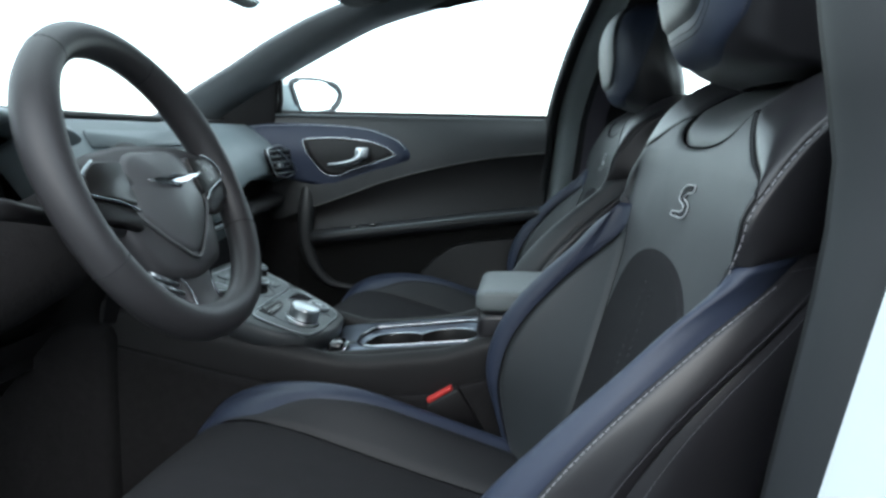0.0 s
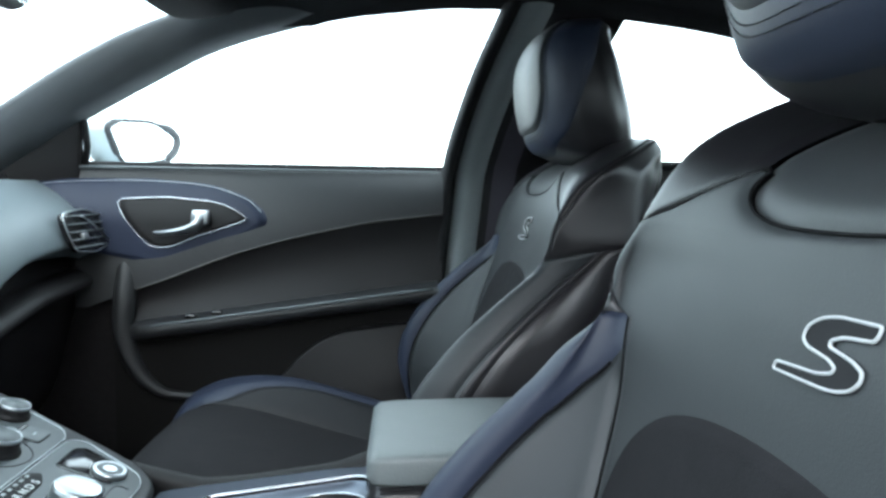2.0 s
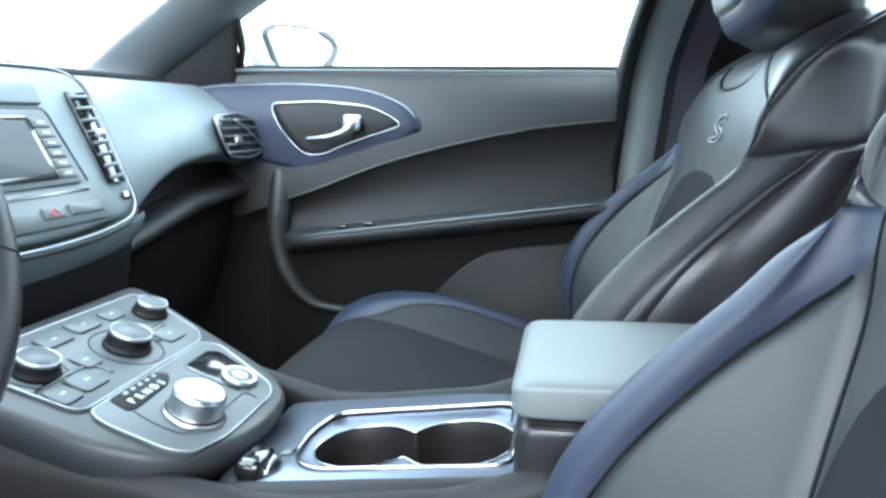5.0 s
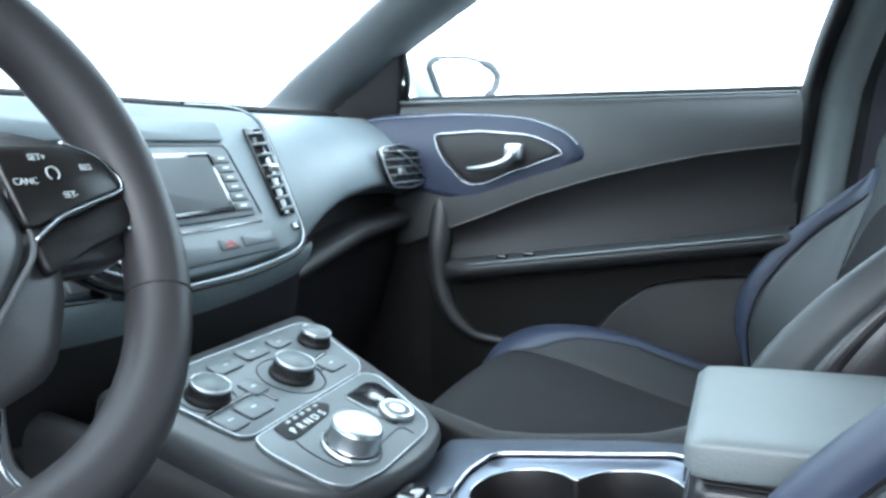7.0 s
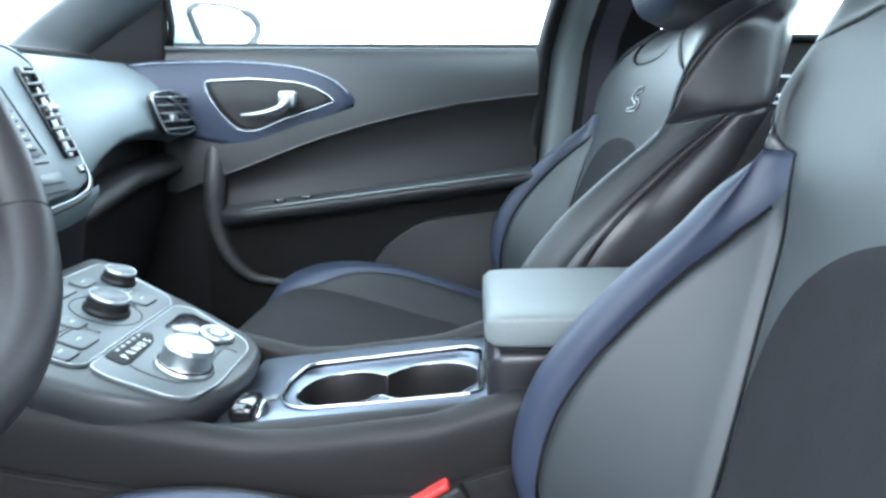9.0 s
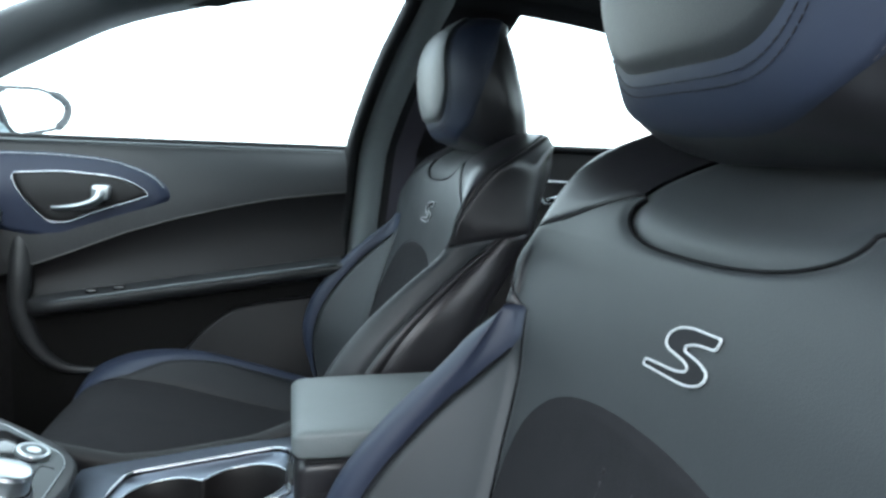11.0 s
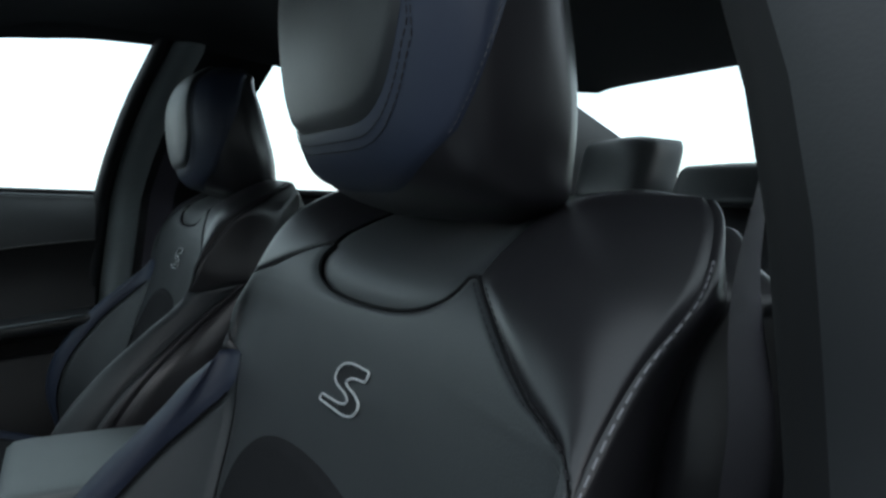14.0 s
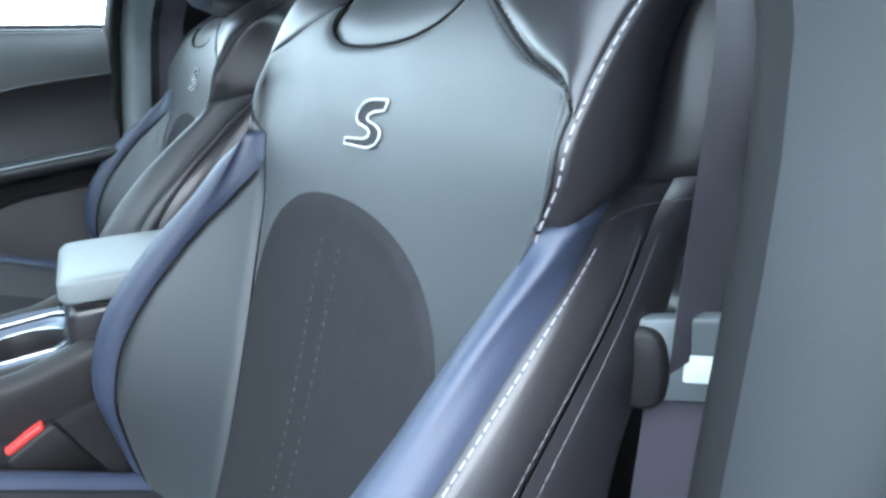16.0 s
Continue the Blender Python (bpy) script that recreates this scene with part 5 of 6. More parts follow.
FASCIA_LOW = [(0.20, 0.800), (0.30, 0.800), (0.345, 0.822), (0.39, 0.850), (0.45, 0.872), (0.53, 0.882), (0.62, 0.880), (0.70, 0.868), (0.72, 0.864)]


def fascia(a, b):
    y = 0.20 + 0.515 * a
    z1 = float(np.interp(y, [p[0] for p in FASCIA_LOW], [p[1] for p in FASCIA_LOW]))
    z = 1.003 + (z1 - 1.003) * b
    x = -0.80 + (0.108 + 0.10 * max(0, y - 0.60)) * math.sin(min(1, b * 1.12) * math.pi / 2) ** 0.7 - 0.03 * max(0, b - 0.88) / 0.12
    if y < 0.30:
        x -= 0.03 * ((0.30 - y) / 0.1)
    return Vector((x, y, z))


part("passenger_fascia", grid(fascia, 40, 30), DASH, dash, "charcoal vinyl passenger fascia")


def dash_top(a, b):
    y = -0.60 + 1.30 * a
    edge = -0.80 - 0.06 * max(0, (y - 0.52) / 0.2) ** 2
    x = edge - (edge + 1.24) * b * 1.0
    hood = 0.010 * math.exp(-((y + 0.33) / 0.16) ** 2) * (1 - b)
    return Vector((x, y, 1.003 + hood + 0.012 * math.sin(math.pi * b) - 0.03 * b * b))


part("dash_top", grid(dash_top, 40, 12), DASH, dash, "charcoal vinyl dash top")
part("top_edge", tube([Vector((-0.802, y / 100, 1.006 + 0.010 * math.exp(-((y / 100 + 0.33) / 0.16) ** 2))) - Vector((0.06 * max(0, (y / 100 - 0.52) / 0.2) ** 2, 0, 0)) for y in range(-60, 70, 2)], 0.006, 8), BLACK_PLASTIC, dash, "dark edge of the dash top")


def glove(a, b):
    y = 0.24 + 0.48 * a
    zt = float(np.interp(y, [0.24, 0.36, 0.50, 0.72], [0.790, 0.812, 0.838, 0.852]))
    prof = [(-0.76, 0.0), (-0.725, 0.004), (-0.700, -0.002), (-0.692, -0.014), (-0.700, -0.026), (-0.725, -0.036), (-0.74, -0.09), (-0.78, -0.22), (-0.86, -0.30)]
    x, dz = spline(prof, b)
    return Vector((x, y, zt + dz))


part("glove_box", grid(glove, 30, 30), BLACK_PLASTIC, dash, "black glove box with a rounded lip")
# black sheet in place of the shade in the gap under the fascia
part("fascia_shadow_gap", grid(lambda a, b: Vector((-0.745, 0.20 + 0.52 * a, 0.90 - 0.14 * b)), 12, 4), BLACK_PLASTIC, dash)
part("footwell_lining", box((-0.95, -0.14, 0.34), (-0.66, 0.20, 0.74), 0.02), CARPET, dash)

# centre stack
def stack_place(y, z, w=0.0):
    n = Vector((1, 0, 0.545)).normalized()
    return Vector((-0.633 - 0.545 * (z - 0.853), y, z)) + n * w


stack_poly = rounded([(-0.19, 0.985), (-0.16, 0.999), (0.05, 1.000), (0.235, 0.998), (0.264, 0.984), (0.262, 0.940), (0.254, 0.892), (0.246, 0.866), (0.216, 0.849), (0.12, 0.842), (0.0, 0.842), (-0.11, 0.850), (-0.15, 0.87)], 0.012)
stack = part("stack_panel", slab(stack_poly, lambda u, v, w: stack_place(u, v, w - 0.07), 0.07, 0.004), DASH, dash, "charcoal centre stack")
part("stack_rim", tube([stack_place(u, v, -0.003) for u, v in smooth_path([(0.15, 1.003), (0.225, 1.003), (0.260, 0.992), (0.268, 0.974), (0.262, 0.924), (0.252, 0.874), (0.242, 0.856), (0.212, 0.8445), (0.12, 0.8365), (0.0, 0.838), (-0.10, 0.846)], 60)], 0.0008, 8), SATIN, stack, "chrome edge of the stack")
part("stack_gap", tube([stack_place(u, v, -0.006) for u, v in smooth_path([(0.15, 1.006), (0.228, 1.006), (0.2645, 0.994), (0.2725, 0.974), (0.2665, 0.924), (0.2565, 0.873), (0.246, 0.853), (0.214, 0.8405), (0.12, 0.8325), (0.0, 0.834)], 60)], 0.0022, 6), BLACK_PLASTIC, stack, "dark gap round the stack")
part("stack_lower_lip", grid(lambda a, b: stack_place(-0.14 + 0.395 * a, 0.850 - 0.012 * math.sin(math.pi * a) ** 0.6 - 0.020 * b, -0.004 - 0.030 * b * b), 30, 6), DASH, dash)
# shade under the stack, put into a black sheet below the pale lip
part("stack_underside", grid(lambda a, b: stack_place(-0.14 + 0.395 * a, 0.831 - 0.012 * math.sin(math.pi * a) ** 0.6 - 0.050 * b, -0.034 - 0.045 * b), 30, 6), BLACK_PLASTIC, dash, "underside of the stack, coloured dark for the recess's shade")


def stack_box(name, y0, z0, y1, z1, w0, w1, mat, label="", r=0.004, parent=None):
    return part(name, slab(rounded([(y0, z0), (y1, z0), (y1, z1), (y0, z1)], r), lambda u, v, w: stack_place(u, v, w + w0), w1 - w0, min(0.0012, (w1 - w0) / 3)), mat, parent or stack, label)


stack_box("storage_lid", -0.10, 0.962, 0.176, 0.984, 0.0, 0.003, DASH, "flat grey lid above the screen", 0.006)
stack_box("radio_bezel", -0.09, 0.885, 0.170, 0.956, 0.0, 0.003, PANEL_GREY, "grey radio bezel", 0.005)
# shadow of the recess, laid on as a dark bar at top and side
part("bezel_shadow", tube([stack_place(u, v, 0.0025) for u, v in ((-0.09, 0.957), (0.168, 0.957), (0.173, 0.952), (0.179, 0.886))], 0.0011, 6), RIM_GREY, stack, "dark line painting the shadow at the radio's edge")
stack_box("display_frame", -0.09, 0.890, 0.1385, 0.949, 0.0025, 0.0050, PIANO, "gloss black display frame", 0.003)
stack_box("display", -0.085, 0.8945, 0.133, 0.9445, 0.0046, 0.0056, SCREEN, "dark matt display", 0.002)
for i in range(6):
    stack_box("radio_button", 0.1415, 0.8905 + 0.0096 * i, 0.166, 0.8985 + 0.0096 * i, 0.0025, 0.0052, PANEL_GREY, "", 0.002)
    stack_box("button_mark", 0.148, 0.8938 + 0.0096 * i, 0.158, 0.8952 + 0.0096 * i, 0.0050, 0.0055, WHITE, "pale mark", 0.0003)
stack_box("disc_slot_panel", -0.09, 0.849, 0.184, 0.8815, 0.0, 0.004, PANEL_GREY, "grey disc panel", 0.004)
stack_box("disc_slot", -0.06, 0.8765, 0.172, 0.8785, 0.003, 0.0046, PIANO, "", 0.0008)
stack_box("hazard_button", 0.090, 0.8565, 0.118, 0.8665, 0.003, 0.006, PANEL_GREY, "", 0.002)
part("hazard_mark", tube([stack_place(u, v, 0.0062) for u, v in ((0.0975, 0.8588), (0.1105, 0.8588), (0.104, 0.8648))], 0.0008, 5, loop=True), RED, stack, "red warning triangle")
stack_box("climate_switch", 0.126, 0.8565, 0.176, 0.8665, 0.003, 0.006, PANEL_GREY, "", 0.002)
stack_box("airbag_lamp", 0.2235, 0.863, 0.2365, 0.871, 0.0, 0.0025, PIANO, "", 0.002)
stack_box("lamp_mark", 0.227, 0.8655, 0.233, 0.8685, 0.002, 0.0030, WHITE, "pale mark", 0.0005)


def vent_y(z, side):
    return float(np.interp(z, [0.88, 0.975], [0.212, 0.2195] if side < 0 else [0.2375, 0.2505]))


part("vent_well", slab([(vent_y(0.880, -1), 0.880), (vent_y(0.880, 1), 0.880), (vent_y(0.975, 1), 0.975), (vent_y(0.975, -1), 0.975)], lambda u, v, w: stack_place(u, v, w + 0.0005), 0.004, 0.0008), PIANO, stack, "black vent opening")
for i in range(8):
    z = 0.885 + 0.0118 * i
    part("vent_slat", tube([stack_place(vent_y(z, -1) + 0.001, z, 0.006), stack_place(vent_y(z, 1) - 0.001, z + 0.002, 0.006)], 0.0028, 6, flat=0.5), PANEL_GREY, stack)
part("vent_knob", box(tuple(stack_place(0.222, 0.926, 0.006)), tuple(stack_place(0.222, 0.926, 0.006) + Vector((0.006, 0.014, 0.008))), 0.002), SATIN, stack)

# passenger vent
vf = frame_of((-0.684, 0.618, 0.922), (0.10, 1, 0.0), (-0.25, 0, 1))
vent_poly = rounded([(-0.066, 0.030), (0.0, 0.036), (0.054, 0.024), (0.066, -0.006), (0.062, -0.026), (0.010, -0.036), (-0.050, -0.032), (-0.062, 0.0)], 0.012)
pv = part("side_vent", slab(vent_poly, lambda u, v, w: vf(u, v, w - 0.004), 0.008, 0.002), PIANO, dash, "round-cornered side vent")
part("vent_rim", tube([vf(u, v, 0.005) for u, v in vent_poly], 0.0013, 8, loop=True), SATIN, pv, "chrome vent rim")
for i in range(5):
    v = -0.026 + 0.0125 * i
    part("vent_slat", tube([vf(-0.056, v, 0.006), vf(0.052, v + 0.001, 0.006)], 0.0024, 6, flat=0.5), PANEL_GREY, pv)
part("vent_wheel", tube([vf(-0.020 + 0.07 * i / 9, 0.024 - 0.045 * (i / 9) ** 1.3, 0.010) for i in range(10)], 0.0014, 8), SATIN, pv, "chrome vent lever")
part("vent_tab", slab(rounded([(-0.030, -0.014), (-0.012, -0.014), (-0.012, -0.004), (-0.030, -0.004)], 0.002), lambda u, v, w: vf(u, v, w + 0.006), 0.005, 0.001), SATIN, pv)

# instrument hood and column
def hood(a, b):
    y = -0.56 + 0.42 * a
    arch_z = 1.012 + 0.028 * math.sin(math.pi * a) ** 0.6
    prof = [(-0.80, 0.004), (-0.735, 0.006), (-0.690, 0.0), (-0.680, -0.010), (-0.70, -0.018), (-0.76, -0.020)]
    x, dz = spline(prof, b)
    return Vector((x, y, arch_z + dz - 0.03))


part("instrument_hood", grid(hood, 30, 16), DASH, dash, "charcoal hood over the instruments")
part("instrument_face", grid(lambda a, b: Vector((-0.77 - 0.03 * b, -0.55 + 0.40 * a, 0.86 + 0.14 * b)), 8, 4), PIANO, dash, "gloss black instrument face")
for yy in (-0.43, -0.25):
    fr = frame_of((-0.768, yy, 0.935), (0, 1, 0), (-0.2, 0, 1))
    part("dial_ring", tube([fr(0.055 * math.cos(k / 32 * 2 * math.pi), 0.055 * math.sin(k / 32 * 2 * math.pi), 0.004) for k in range(32)], 0.003, 6, loop=True), CHROME, dash)
part("driver_fascia", grid(lambda a, b: Vector((-0.76 + 0.06 * math.sin(math.pi * min(1, b + 0.2)), -0.62 + 0.50 * a, 0.90 - 0.22 * b)), 20, 14), BLACK_PLASTIC, dash, "dark fascia under the instruments")
part("knee_panel", grid(lambda a, b: Vector((-0.72 - 0.14 * b, -0.62 + 0.56 * a, 0.74 - 0.16 * b)), 12, 8), BLACK_PLASTIC, dash)

# ---- steering wheel ----
tilt = radians(26.5)
WC = Vector((-0.497, -0.310, 0.935))
wf = frame_of(WC, (0, 1, 0), (-math.sin(tilt), 0, math.cos(tilt)))   # u to the driver's right, w towards the driver
wheel = thing("steering_wheel", "black leather three-spoke steering wheel with chrome trim and button pads", "steering wheel", tuple(WC))
RW = 0.151
rim_pts, rim_r = [], []
for k in range(96):
    t = 2 * math.pi * k / 96
    flat = 0.006 * max(0, -math.sin(t)) ** 8
    rim_pts.append(wf((RW) * math.cos(t), (RW - flat) * math.sin(t), 0))
    grip_ = max(math.exp(-((math.degrees(t) - q) / 22) ** 2) for q in (25, 155))
    rim_r.append(0.0172 + 0.0025 * grip_)
part("rim", tube(rim_pts, rim_r, 16, loop=True), RIM_LEATHER, wheel, "black leather rim")
for t in (58, 122, 205, 335):
    t = radians(t)
    ringp = [wf((RW + 0.0170 * math.cos(q)) * math.cos(t), (RW + 0.0170 * math.cos(q)) * math.sin(t), 0.0170 * math.sin(q)) for q in (2 * math.pi * i / 20 for i in range(20))]
    part("rim_seam", tube(ringp, 0.0008, 5, loop=True), THREAD_DARK, wheel)
cover_poly = rounded([(-0.146, 0.020), (-0.098, 0.034), (-0.040, 0.041), (0.040, 0.041), (0.098, 0.034), (0.146, 0.020), (0.128, 0.010), (0.092, 0.004), (0.084, -0.050), (0.060, -0.088), (0.0, -0.100), (-0.060, -0.088), (-0.084, -0.050), (-0.092, 0.004), (-0.128, 0.010)], 0.014)
cover = part("spoke_cover", ring_fill(dense(cover_poly, 0.008), lambda u, v, w: wf(u, v, w - 0.006), 10, 0.004, 0.012), HUB, wheel, "black leather-grained hub and spokes")
hub_poly = rounded([(-0.060, 0.022), (-0.040, 0.032), (0.040, 0.032), (0.060, 0.022), (0.069, -0.024), (0.050, -0.046), (0.030, -0.062), (0.0, -0.079), (-0.030, -0.062), (-0.050, -0.046), (-0.069, -0.024)], 0.018)
hub = part("airbag_cover", ring_fill(dense(hub_poly, 0.006), lambda u, v, w: wf(u, v, w + 0.002), 10, 0.004, 0.012), HUB_MID, wheel, "dark grey shield-shaped airbag cover")
crease = [(-0.062, 0.022), (-0.071, -0.024), (-0.052, -0.047), (-0.031, -0.064), (0.0, -0.081), (0.031, -0.064), (0.052, -0.047), (0.071, -0.024), (0.062, 0.022)]
part("cover_seam", tube([wf(u, v, 0.006) for u, v in smooth_path(crease, 60)], 0.0016, 6), HUB_MID, hub, "raised edge of the airbag cover")
wing_poly = [(-0.055, 0.003), (-0.012, -0.005), (0, -0.009), (0.012, -0.005), (0.055, 0.003), (0.014, 0.004), (0, 0.006), (-0.014, 0.004)]
part("emblem", slab(wing_poly, lambda u, v, w: wf(u, v - 0.004, w + 0.0185), 0.002, 0.0005), CHROME, hub, "plain chrome wing-shaped emblem")
part("hub_back", lathe(lambda u, v, w: wf(u, v - 0.02, w - 0.06), [(0.05, 0), (0.068, 0.03), (0.070, 0.048), (0.06, 0.052)], 32), BLACK_PLASTIC, wheel)
for s in (-1, 1):
    spoke_poly = rounded([(s * 0.060, 0.014), (s * 0.120, 0.024), (s * 0.146, 0.014), (s * 0.146, -0.034), (s * 0.118, -0.042), (s * 0.060, -0.040)], 0.012)
    if s < 0:
        spoke_poly = spoke_poly[::-1]
    arm = part("spoke", slab(spoke_poly, lambda u, v, w: wf(u, v, w - 0.018), 0.016, 0.005), LEATHER_BLACK, wheel, "black spoke")
    pad = rounded([(s * 0.066, 0.0225), (s * 0.108, 0.0235), (s * 0.1285, 0.0125), (s * 0.134, -0.0040), (s * 0.110, -0.0100), (s * 0.068, -0.0215)], 0.006)
    if s < 0:
        pad = pad[::-1]
    part("button_pad", slab(pad, lambda u, v, w: wf(u, v, w + 0.002), 0.008, 0.002), PAD_BROWN, arm, "black button pad")
    part("pad_trim", tube([wf(u, v, 0.009) for u, v in smooth_path([(s * 0.107, 0.0240), (s * 0.1205, 0.0185), (s * 0.1295, 0.0115), (s * 0.1350, -0.0030), (s * 0.110, -0.0110), (s * 0.088, -0.0170), (s * 0.070, -0.0265)], 24)], 0.0011, 8), CHROME, arm, "chrome trim")
    part("outer_trim", tube([wf(u, v, 0.004) for u, v in smooth_path([(s * 0.139, 0.004), (s * 0.1435, -0.008), (s * 0.140, -0.020), (s * 0.131, -0.026)], 16)], 0.0018, 8), CHROME, arm, "chrome end of the spoke")
    low = rounded([(s * 0.070, -0.0275), (s * 0.088, -0.0185), (s * 0.112, -0.012), (s * 0.136, -0.006), (s * 0.138, -0.018), (s * 0.126, -0.028), (s * 0.100, -0.034), (s * 0.072, -0.044)], 0.005)
    if s < 0:
        low = low[::-1]
    part("lower_switch", slab(low, lambda u, v, w: wf(u, v, w + 0.000), 0.007, 0.002), BLACK_PLASTIC, arm, "black rocker switch")
low_poly = rounded([(-0.042, -0.078), (-0.034, -0.100), (-0.030, -0.120), (-0.046, -0.142), (0.046, -0.142), (0.030, -0.120), (0.034, -0.100), (0.042, -0.078)], 0.008)
part("lower_spoke", slab(low_poly, lambda u, v, w: wf(u, v, w - 0.020), 0.014, 0.004), HUB, wheel, "black lower spoke")
for s in (-1, 1):
    part("spoke_trim", tube([wf(u, v, -0.007) for u, v in smooth_path([(s * 0.034, -0.088), (s * 0.029, -0.100), (s * 0.0235, -0.112), (s * 0.025, -0.124), (s * 0.033, -0.136)], 20)], 0.0017, 8), CHROME, wheel, "chrome edge of the lower spoke")
for q in (0.0, 0.010):
    part("spoke_bar", tube([wf(-0.078 + 0.2 * q, -0.080 - q, -0.006), wf(-0.044 + 0.2 * q, -0.098 - q, -0.006)], 0.0036, 8, flat=0.6), SATIN, wheel, "satin metal bar on the spoke")
txt = lambda u, v: frame_of(wf(u, v, 0.0102), wf(1, 0, 0) - wf(0, 0, 0), wf(0, 1, 0) - wf(0, 0, 0))
pads = [o for o in wheel.children if o.name.startswith("spoke") and "trim" not in o.name]
for text, u, v in (("SET+", 0.0885, 0.0155), ("RES", 0.1150, 0.0090), ("CANC", 0.0770, 0.0030), ("SET-", 0.0990, -0.0055)):
    words(text, txt(u, v), 0.0048, LABEL_INK, pads[-1], depth=0.0002)
part("cruise_mark", tube([txt(0.0935, 0.0065)(0.0035 * math.cos(k * math.pi / 12), 0.0035 * math.sin(k * math.pi / 12), 0.0003) for k in range(-4, 17)], 0.0005, 5), LABEL_INK, pads[-1])
part("column_shroud", tube([wf(0, 0, -0.05), wf(0, -0.005, -0.11), wf(0, -0.01, -0.20), wf(0, -0.01, -0.30)], [0.046, 0.050, 0.054, 0.06], 20), CARPET, wheel, "black column shroud")
for s in (-1, 1):
    part("stalk", tube([wf(s * 0.05, 0.0, -0.075), wf(s * 0.10, 0.010, -0.07), wf(s * 0.165, 0.02, -0.06)], [0.007, 0.008, 0.010], 10), BLACK_PLASTIC, wheel, "black column stalk")

# start panel beside the column
pod_poly = rounded([(-0.104, 0.896), (-0.096, 0.868), (-0.072, 0.848), (-0.036, 0.836), (0.004, 0.836), (0.020, 0.850), (0.020, 0.876), (-0.010, 0.890), (-0.05, 0.898)], 0.012)
part("switch_pod", slab(pod_poly, lambda u, v, w: stack_place(u, v, w - 0.004), 0.020, 0.004), PIANO, dash, "gloss black switch pod")
part("pod_rim", tube([stack_place(u, v, 0.0165) for u, v in smooth_path([(-0.092, 0.882), (-0.078, 0.866), (-0.050, 0.851), (-0.016, 0.8435), (0.006, 0.846), (0.014, 0.866)], 30)], 0.0012, 6), CHROME, dash, "chrome line round the pod")
for u, v, du, dv in ((-0.044, 0.8755, 0.009, 0.0009), (-0.046, 0.8715, 0.008, 0.0009), (-0.036, 0.8655, 0.011, 0.0008), (-0.041, 0.8615, 0.005, 0.0016), (-0.030, 0.8620, 0.0035, 0.0018), (-0.022, 0.8625, 0.0030, 0.0018)):
    part("pod_mark", slab([(u - du, v - dv), (u + du, v - dv), (u + du, v + dv), (u - du, v + dv)], lambda a, b, w: stack_place(a, b, w + 0.0158), 0.0006, 0.0001), WHITE, dash, "pale mark")

# pedals
for name, y, z in (("brake_pedal", -0.28, 0.47), ("accelerator_pedal", -0.14, 0.45)):
    ped = thing(name, "black rubber pedal in the dark footwell", "pedal", (-0.95, y, z))
    part("pad", box((-0.93, y - 0.035, z - 0.03), (-0.915, y + 0.035, z + 0.03), 0.005), RUBBER, ped)
    part("lever", tube([(-0.93, y, z), (-1.0, y, z + 0.12), (-1.05, y, z + 0.3)], 0.008, 8), BLACK_PLASTIC, ped)
mat_ = thing("floor_mat", "black carpet mat on the driver's floor", "floor mat", (-0.75, -0.34, 0.33))
part("mat", box((-1.0, -0.58, 0.33), (-0.55, -0.12, 0.34), 0.004), CARPET, mat_)

# ---- overhead ----
visor = thing("sun_visor", "black cloth sun visor folded up with a pale warning label", "sun visor", (-0.38, 0.32, 1.27))
part("visor_panel", box((-0.44, 0.11, 1.2685), (-0.29, 0.405, 1.290), 0.009), HEADLINER, visor, "black cloth visor panel")
lab = part("warning_label", slab([(-0.388, 0.155), (-0.345, 0.122), (-0.338, 0.337), (-0.380, 0.385)], lambda u, v, w: Vector((u, v, 1.2672 - w)), 0.0008, 0.0002), LABEL, visor, "pale paper warning label", False)
for i in range(7):
    y0 = 0.165 + 0.026 * i
    part("label_text", slab([(-0.378, y0), (-0.350, y0), (-0.350, y0 + 0.009), (-0.378, y0 + 0.009)], lambda u, v, w: Vector((u, v, 1.2662 - w)), 0.0003, 0.0001), LABEL_INK, lab, "", False)
lamp = thing("overhead_lamp", "overhead reading lamp with a pale lens in a black console", "reading lamp", (-0.33, 0.03, 1.29))
lamp_poly = rounded([(-0.47, 0.096), (-0.384, 0.090), (-0.325, 0.050), (-0.276, -0.020), (-0.276, -0.11), (-0.47, -0.11)], 0.03)
part("lamp_body", slab(lamp_poly[::-1], lambda u, v, w: Vector((u, v, 1.295 - w)), 0.026, 0.004), BLACK_PLASTIC, lamp, "black lamp console")
part("lamp_rim", tube([(u, v, 1.268) for u, v in lamp_poly], 0.004, 8, loop=True), PANEL_GREY, lamp, "grey rim of the lamp console")
part("lens", slab(rounded([(-0.44, 0.06), (-0.385, 0.055), (-0.330, -0.010), (-0.33, -0.08), (-0.44, -0.08)], 0.015)[::-1], lambda u, v, w: Vector((u, v, 1.270 - w)), 0.004, 0.001), PANEL_GREY, lamp, "pale grey lens")
rear_view = thing("rear_view_mirror", "black rear-view mirror hanging from the windscreen", "rear-view mirror", (-0.62, 0.17, 1.22))
part("mirror_case", box((-0.64, 0.06, 1.195), (-0.605, 0.29, 1.255), 0.014), BLACK_PLASTIC, rear_view, "black mirror case")
part("mirror_glass", box((-0.606, 0.07, 1.202), (-0.603, 0.28, 1.248), 0.001), MIRROR, rear_view)
part("stem", tube([(-0.63, 0.17, 1.24), (-0.66, 0.17, 1.27), (-0.62, 0.17, 1.29)], 0.01, 8), BLACK_PLASTIC, rear_view)

# ---- driver's belt ----
belt = thing("driver_seat_belt", "grey-black woven seat belt running down beside the driver's seat", "seat belt", (0.06, -0.585, 0.55))


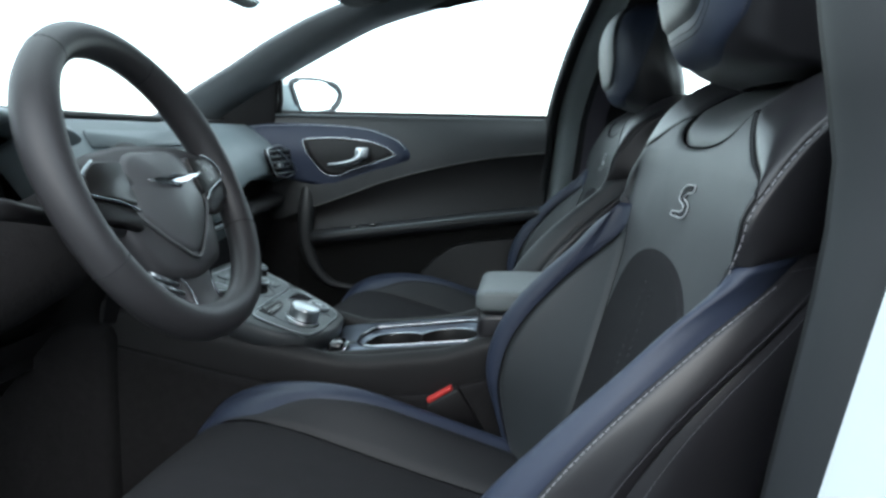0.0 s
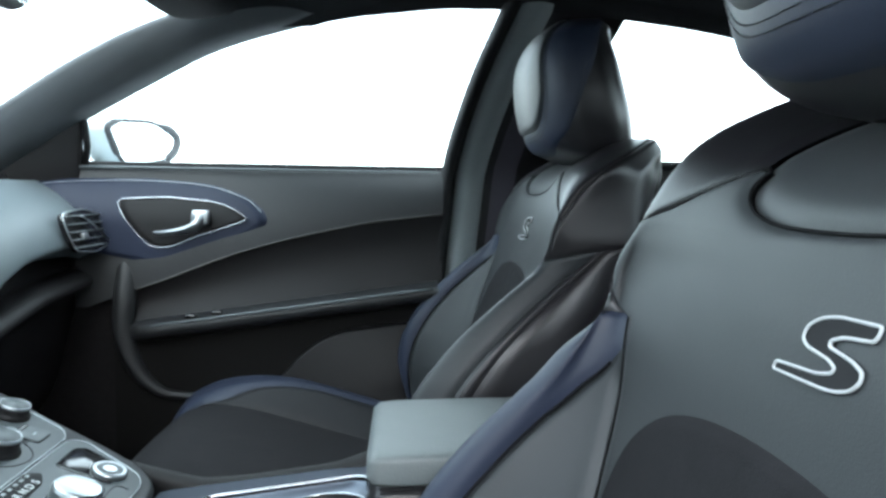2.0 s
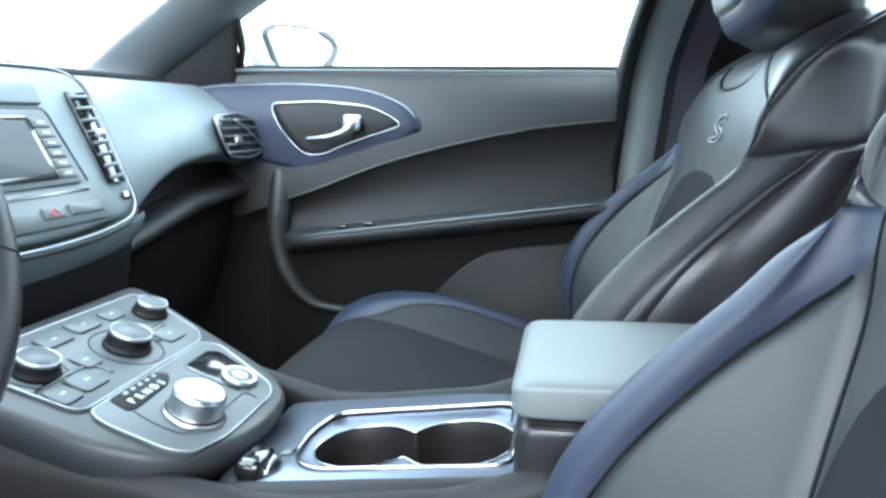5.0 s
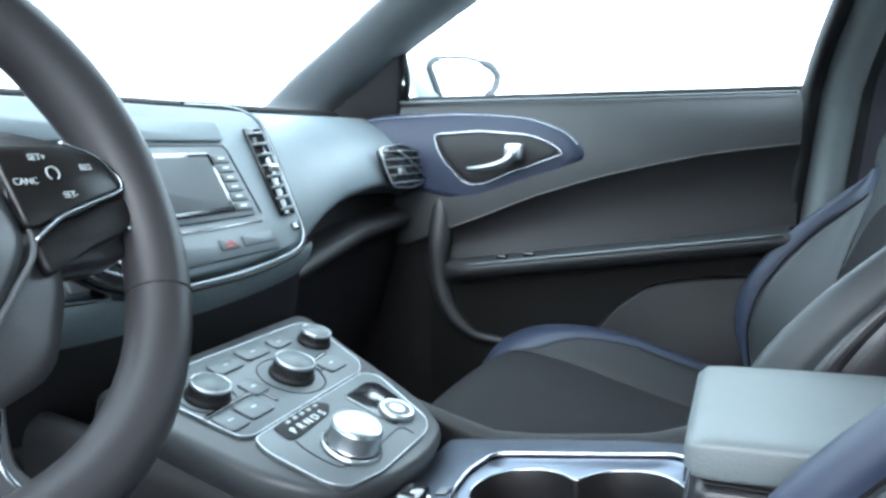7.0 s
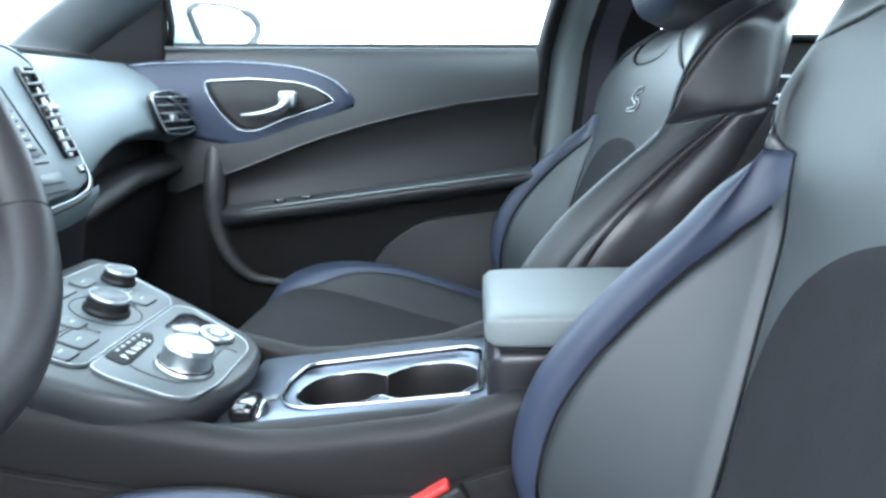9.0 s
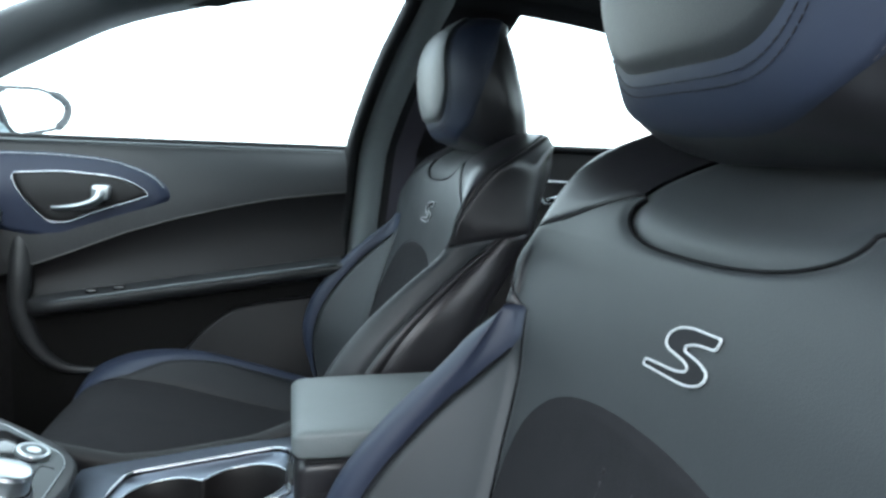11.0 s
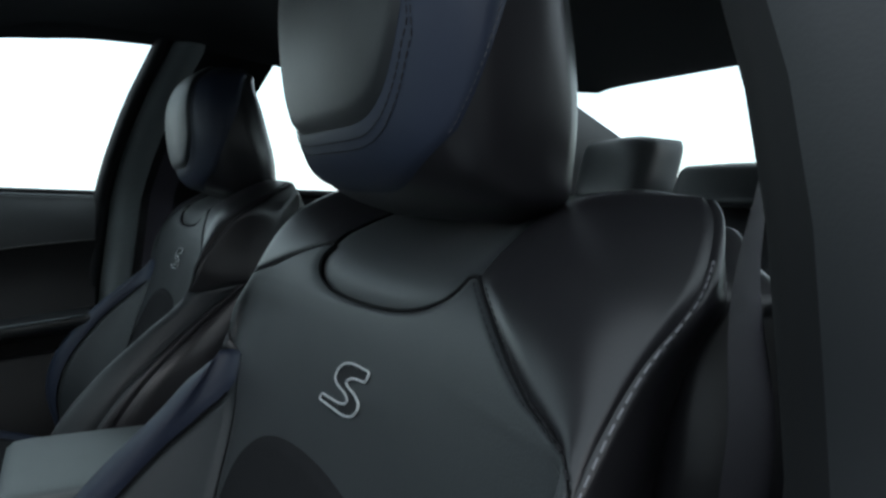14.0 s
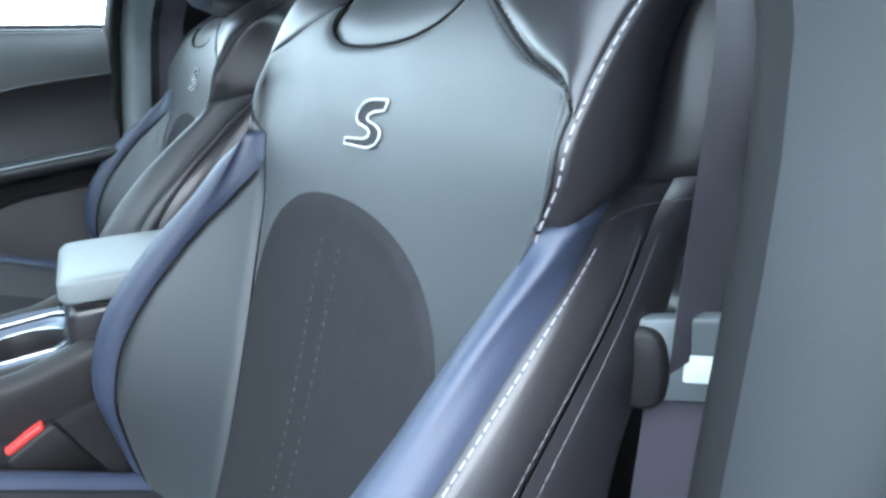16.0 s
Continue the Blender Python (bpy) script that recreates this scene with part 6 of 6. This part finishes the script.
def webbing(a, b):
    run = [(0.130, -0.560, 1.22), (0.092, -0.560, 1.12), (0.066, -0.562, 1.03), (0.062, -0.571, 0.97), (0.055, -0.571, 0.90), (0.047, -0.575, 0.86)]
    p = Vector(spline(run, b))
    turn = min(1.0, max(0.0, (p.z - 0.96) / 0.09))
    return p + Vector((0.0225, 0.0085 + 0.008 * turn, 0)) * (2 * a - 1)


part("webbing", grid(webbing, 4, 40), BELT, belt, "woven grey-black webbing")
tongue = frame_of((0.042, -0.572, 0.860), (0.72, -0.69, 0.05), (0.05, 0, 1))
part("tongue_plate", slab(rounded([(-0.022, -0.018), (0.022, -0.018), (0.024, 0.018), (-0.028, 0.015)], 0.006), lambda u, v, w: tongue(u, v, w - 0.004), 0.008, 0.002), PANEL_GREY, belt, "satin metal latch tongue")
part("tongue_cap", slab(rounded([(-0.024, -0.022), (-0.008, -0.022), (-0.004, -0.006), (-0.007, 0.012), (-0.022, 0.014)], 0.007), lambda u, v, w: tongue(u, v, w - 0.008), 0.016, 0.004), BLACK_PLASTIC, belt, "black plastic cap of the tongue")
part("tongue_label", slab(rounded([(0.000, -0.009), (0.017, -0.009), (0.018, 0.002), (0.001, 0.002)], 0.0015), lambda u, v, w: tongue(u, v, 0.0042 + w), 0.001, 0.0003), LABEL, belt, "white label on the tongue")
part("lower_webbing", grid(lambda a, b: tongue(0.034 * a - 0.014, -0.016, -0.001) + Vector((-0.055 * b, 0.0, -0.45 * b)), 4, 20), BELT, belt)

# ---- rear seat ----
rear = thing("rear_bench", "black leather rear bench with three headrests", "rear seat", (0.85, MID, 0.35))


def bench(a, b):
    y = MID + 1.16 * (a - 0.5)
    prof = [(0.36, 0.40), (0.36, 0.56), (0.40, 0.60), (0.62, 0.56), (0.70, 0.60), (0.76, 0.85), (0.82, 1.03), (0.85, 1.05), (0.93, 1.045)]
    x, z = spline(prof, b)
    dip = 0.012 * math.cos(6 * math.pi * a) ** 2
    return Vector((x + dip, y, z - 0.05 * abs(2 * a - 1) ** 6))


part("bench_cover", grid(bench, 60, 50), LEATHER_BLACK, rear, "black leather bench cover")
for y in (0.40, 0.12, -0.30):
    def rh(a, b, y=y):
        w, d = 0.108 if y != 0.12 else 0.12, 0.055
        z0, z1 = 1.05, 1.178 if y != 0.12 else 1.122
        t = 2 * math.pi * a
        k = 2 / 3.5
        e = (1 - abs(2 * b - 1) ** 6) ** 0.5 * 0.35 + 0.65 if 0 < b < 1 else 0.3
        c, s_ = math.cos(t), math.sin(t)
        return Vector((0.80 + d * e * math.copysign(abs(c) ** k, c) + 0.03 * b, y + w * e * math.copysign(abs(s_) ** k, s_), z0 + (z1 - z0) * b))
    rb = grid(rh, 32, 14, close_a=True)
    rb.faces.new([v for v in rb.verts if abs(v.co.z - max(q.co.z for q in rb.verts)) < 1e-5][:32])
    part("headrest", rb, LEATHER, rear, "black leather rear headrest")
